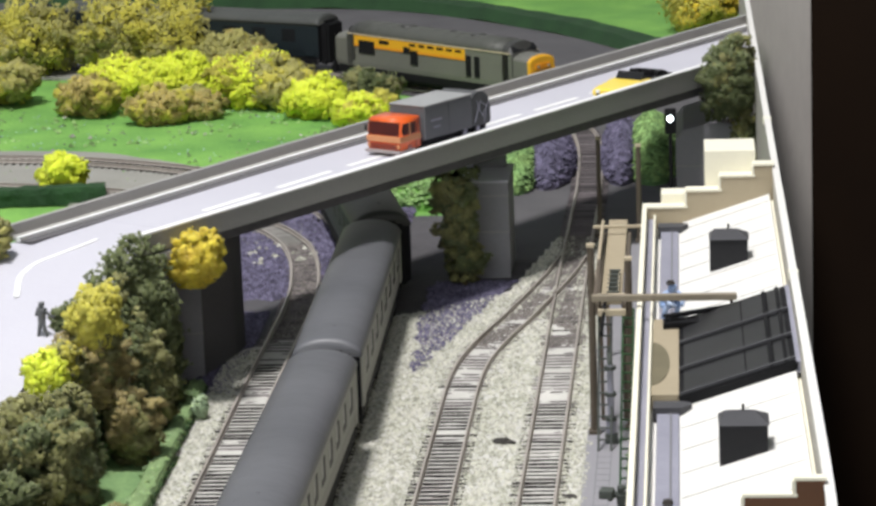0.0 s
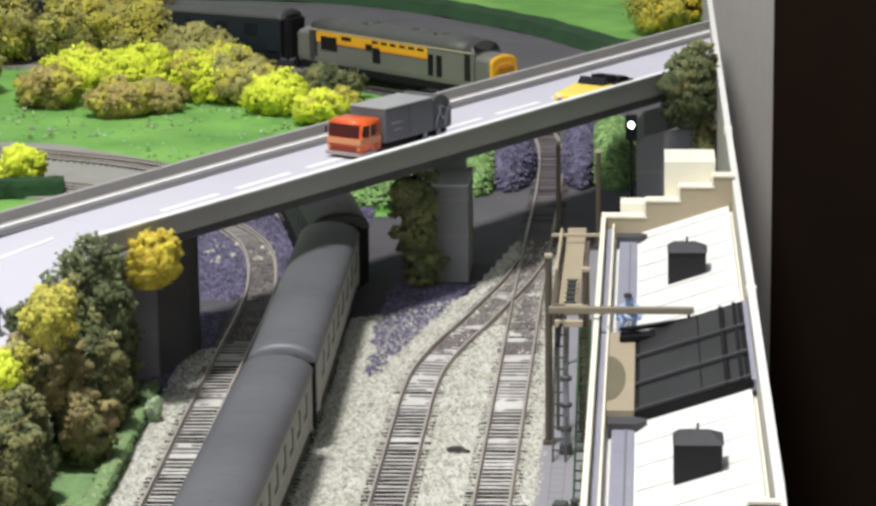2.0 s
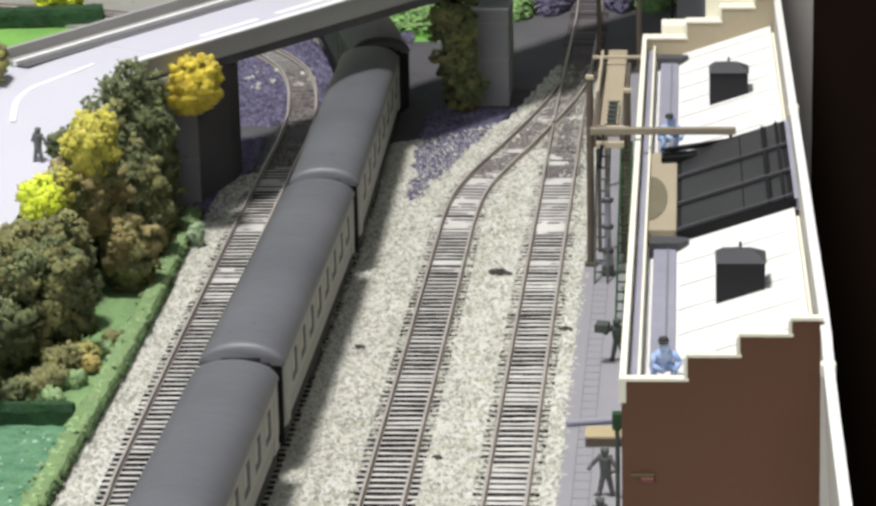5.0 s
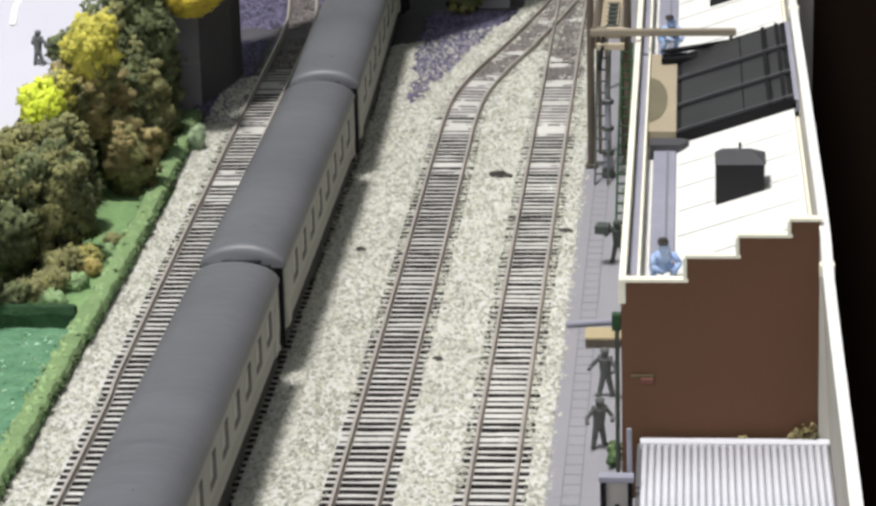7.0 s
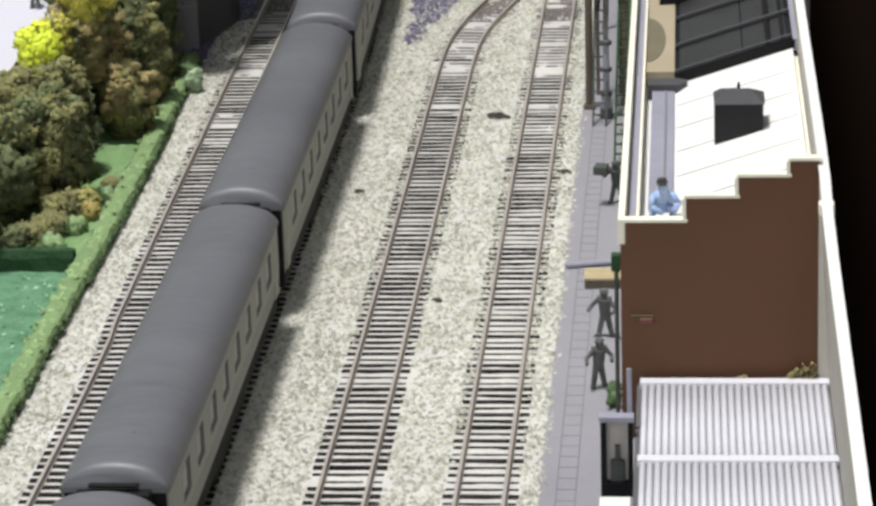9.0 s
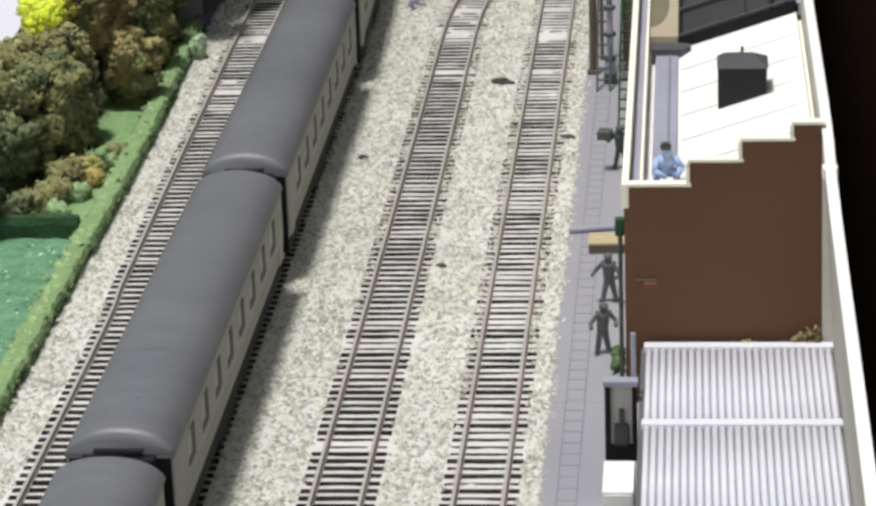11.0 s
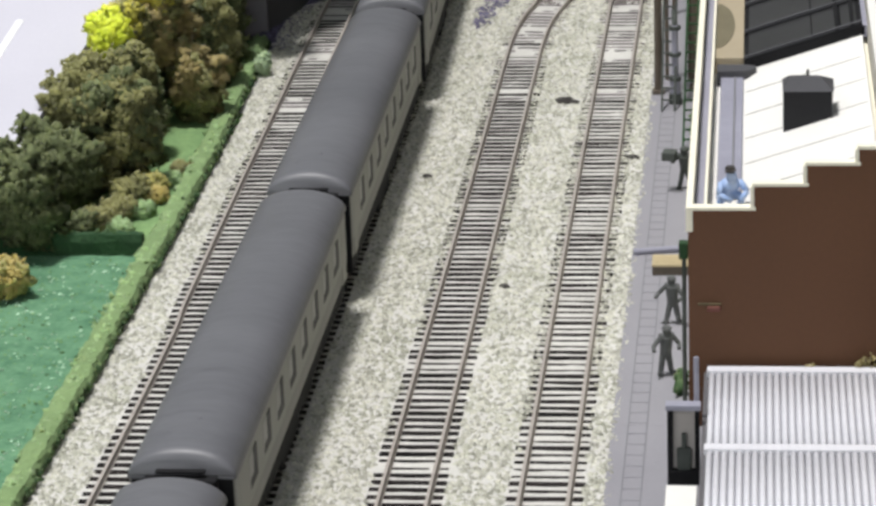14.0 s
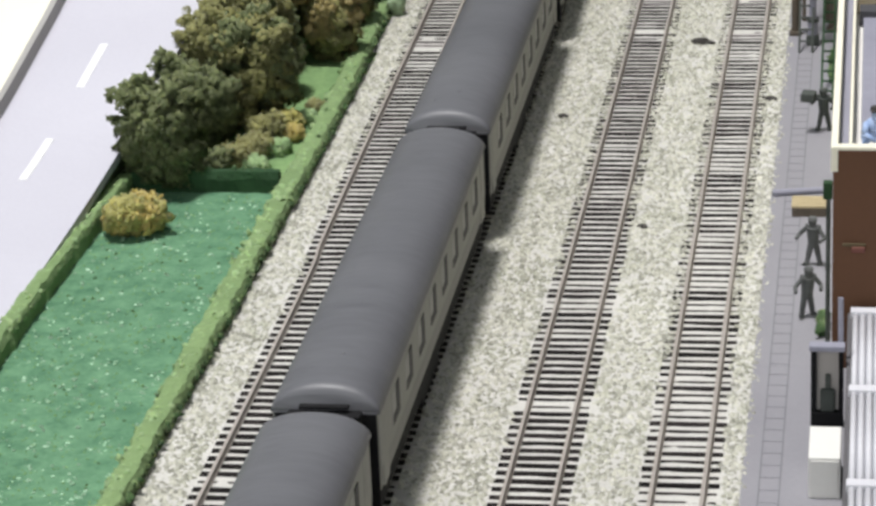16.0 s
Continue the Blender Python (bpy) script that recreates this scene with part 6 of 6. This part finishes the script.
crate = thing("crate", "pale yellow slatted crate on the walkway", "crate", at=(36, 8, 1))
part("crate_body", boxed(-7, 7, -6, 6, 0, 3.6, 0.3), WOOD, crate)
for k in range(6):
    part("slat", boxed(-7.2, 7.2, -6 + 2.1 * k, -4.6 + 2.1 * k, 3.6, 4.6, 0.15), YELLOW_WOOD, crate)
bench = thing("pipe", "pale pipe lying across the walkway", "pipe", at=(0, 0, 0))
bm = bmesh.new()
rod(bm, (20.5, 26, 2.3), (44, 31, 2.3), 1.3, 1.3, 10)
part("barrel", bm, LEAD, bench)
for x in (22, 42):
    part("chock", boxed(x - 0.8, x + 0.8, 24.5 + (x - 20) * 0.2, 28.5 + (x - 20) * 0.2, 0.9, 1.6), LEAD, bench)
stand = thing("open_frame", "dark open frame standing at the shed corner", "frame", at=(46.4, -196, 1))
part("upright", boxed(-5.5, -3.6, -1.2, 1.2, 0, 27, 0.3), BLACK, stand)
part("upright", boxed(3.6, 5.2, -1.2, 1.2, 0, 27, 0.3), BLACK, stand)
part("top_rail", boxed(-6, 5.6, -2.2, 2.2, 27, 29, 0.3), LEAD, stand, "pale grey top rail")
part("bottom_rail", boxed(-5.5, 5.2, -1.6, 1.6, 0, 5, 0.3), BLACK, stand)
part("back_panel", boxed(-3.6, 3.6, 1.4, 2.2, 3, 27), PALE_BOARD, stand)
part("wheel_valve", box(boxed(-2.4, 2.4, -1.0, 1.2, 5, 13, 0.8), -0.8, 0.8, -0.8, 1.2, 13, 18, 0.3), FIGURE_DARK, stand)
bm = bmesh.new()
rod(bm, (50.8, -194, 1), (50.4, -190, 44), 0.9, 0.9, 8)
solo("white_pole", bm, LEAD, "thin white pole at the shed corner", "pole")
locker = thing("locker", "white locker in front of the open frame", "locker", at=(46.4, -238, 1))
part("locker_body", boxed(-5, 5, -14, 10, 0, 14, 0.4), ROOF_WHITE, locker)
part("locker_door", boxed(-4.2, 4.2, -14.4, -14, 1, 13, 0.1), ROOF_WHITE, locker)
pipe = thing("downpipe", "green downpipe with a hopper at the depot corner", "downpipe", at=(46, -141, 0))
bm = bmesh.new()
rod(bm, (-0.6, 0, 1), (-0.6, 0, 66), 0.8, 0.8, 8)
part("pipe_shaft", bm, FIGURE_DARK, pipe)
part("hopper", boxed(-2.4, 0.8, -2, 2, 61, 67, 0.5), DARK_HEDGE, pipe)
part("shoe", boxed(-3, 0.6, -1.5, 1.5, 1, 3, 0.3), FIGURE_DARK, pipe)
sign = thing("wall_bracket", "small red lamp bracket on the brown gable", "bracket", at=(50.2, -148.6, 46.4))
part("arm", boxed(0, 8, -0.8, 0, 0, 1.0, 0.2), BARK, sign)
part("lamp_box", boxed(3.2, 7.8, -1.6, 0, -2.0, 0, 0.5), RED, sign)
for k, (x, h) in enumerate(((111, 7), (106, 5), (88, 2.5))):
    bush("weed", "dry weed growing at the foot of the gable", (x, -151.5, 23.5), [(0, 0, h * 0.4, h * 0.4, 1.6, h * 0.4), (1.5, 0, h * 0.8, h * 0.25, 1.2, h * 0.25)], LEAF_BROWN, 34, 1.0, 80 + k, trunk=0.8, category="weed", group="weeds")
bush("weed", "tuft of green weeds by the downpipe", (43.5, -118, 1), [(0, 0, 2, 1.8, 5, 2), (0, 8, 2.4, 1.8, 5, 2.4)], LEAF_FOOT, 240, 1.6, 91, trunk=0.8, category="weed", group="weeds")
bush("weed", "green weeds at the foot of the depot front", (43.5, 175, 1), [(0, 0, 4, 2.2, 8, 4), (0, 16, 7, 2, 7, 6)], LEAF_GREEN, 420, 1.6, 92, trunk=0.8, category="weed", group="weeds")

# ---- colour light signal beyond the bridge ----
signal = thing("railway_signal", "black colour light signal with a lit white lamp", "signal", at=(60, 700, -3.5))
bm = bmesh.new()
rod(bm, (0, 0, 0), (0, 0, 66), 1.4, 1.2, 8)
part("mast", bm, BLACK, signal)
part("lamp_head", boxed(-3.6, 3.6, -1.5, 3, 66, 82, 0.8), BLACK, signal)
bm = bmesh.new()
rod(bm, (0, -1.4, 76), (0, -3.0, 76), 2.0, 2.0, 16)
part("lens", bm, LAMP_GLOW, signal, "glowing white lens")
part("hood", prism(bmesh.new(), [(-3.8, 76), (-3.6, 79.6), (0, 81), (3.6, 79.6), (3.8, 76), (3.2, 76), (3.0, 79), (0, 80.3), (-3.0, 79), (-3.2, 76)], "y", -5, -1.4), BLACK, signal)

# ---- litter on the ballast ----
for x, y, s, words in ((-21, 249, 3.0, "dark lump of coal between the tracks"), (-17.4, 248, 2.0, "dark lump of coal between the tracks"), (-76, 137, 1.6, "small dark stone on the chippings"), (15, 163, 1.8, "dark tie end beside the rail"), (-30, -2, 1.6, "small yellowish stone beside the rail")):
    bm = bmesh.new()
    bmesh.ops.create_icosphere(bm, subdivisions=2, radius=s)
    for v in bm.verts:
        v.co *= 1 + 0.35 * noise.noise(v.co * 0.9 + Vector((x, y, 0)))
    bmesh.ops.scale(bm, vec=(1.5, 1, 0.7), verts=bm.verts)
    bmesh.ops.translate(bm, vec=(x, y, -3.0 + s * 0.45), verts=bm.verts)
    solo("stone", bm, COAL, words, "stone", "loose stones")
scatter_chips(8, 1200, -250, -182, -330, 30, -2.3, 0.55, lambda x, y: wob(x, y, 14) > -0.25, PALE_GREEN, "lawn_litter", "pale flecks strewn over the lawn")
scatter_chips(9, 1500, -250, -182, -330, 30, -2.3, 0.85, lambda x, y: wob(x, y, 9, 3) > 0.0, FLECK, "lawn_flecks", "paler flock flecks on the lawn")
scatter_chips(10, 200, -250, -182, -330, 30, -2.4, 0.8, lambda x, y: wob(x, y, 9, 5) > 0.0, LEAF_FOOT, "lawn_tufts", "dark green tufts on the lawn")
scatter_chips(14, 200, -520, -140, 930, 1240, -4.9, 1.3, lambda x, y: wob(x, y, 40, 5) > 0.0, CINDER, "field_litter", "dark crumbs strewn over the far field")
scatter_chips(15, 500, -520, -140, 930, 1240, -4.9, 1.2, lambda x, y: wob(x, y, 50, 8) > 0.05, FLECK, "field_flecks", "pale crumbs strewn over the far field")
scatter_chips(16, 1100, 19.6, 23.5, -330, 480, 1.0, 0.9, lambda x, y: x < 20.6 + 2.4 * (wob(x, y, 12, 4) + 0.4), CHIP, "edge_gravel", "pale chippings spilt on the walkway edge")
scatter_chips(17, 16000, -45, 18, 430, 705, -2.75, 1.15, lambda x, y: min(np.abs(LINES[n][min(int((y + 900) / 2), len(LINES[n]) - 1), 0] - x) for n in ("loop", "main")) < 11 + 3 * wob(x, y, 10) and wob(x, y, 25, 6) > -0.05 - (y - 430) / 300, DIRT, "dirty_gravel", "oily brown-grey gravel round the junction")
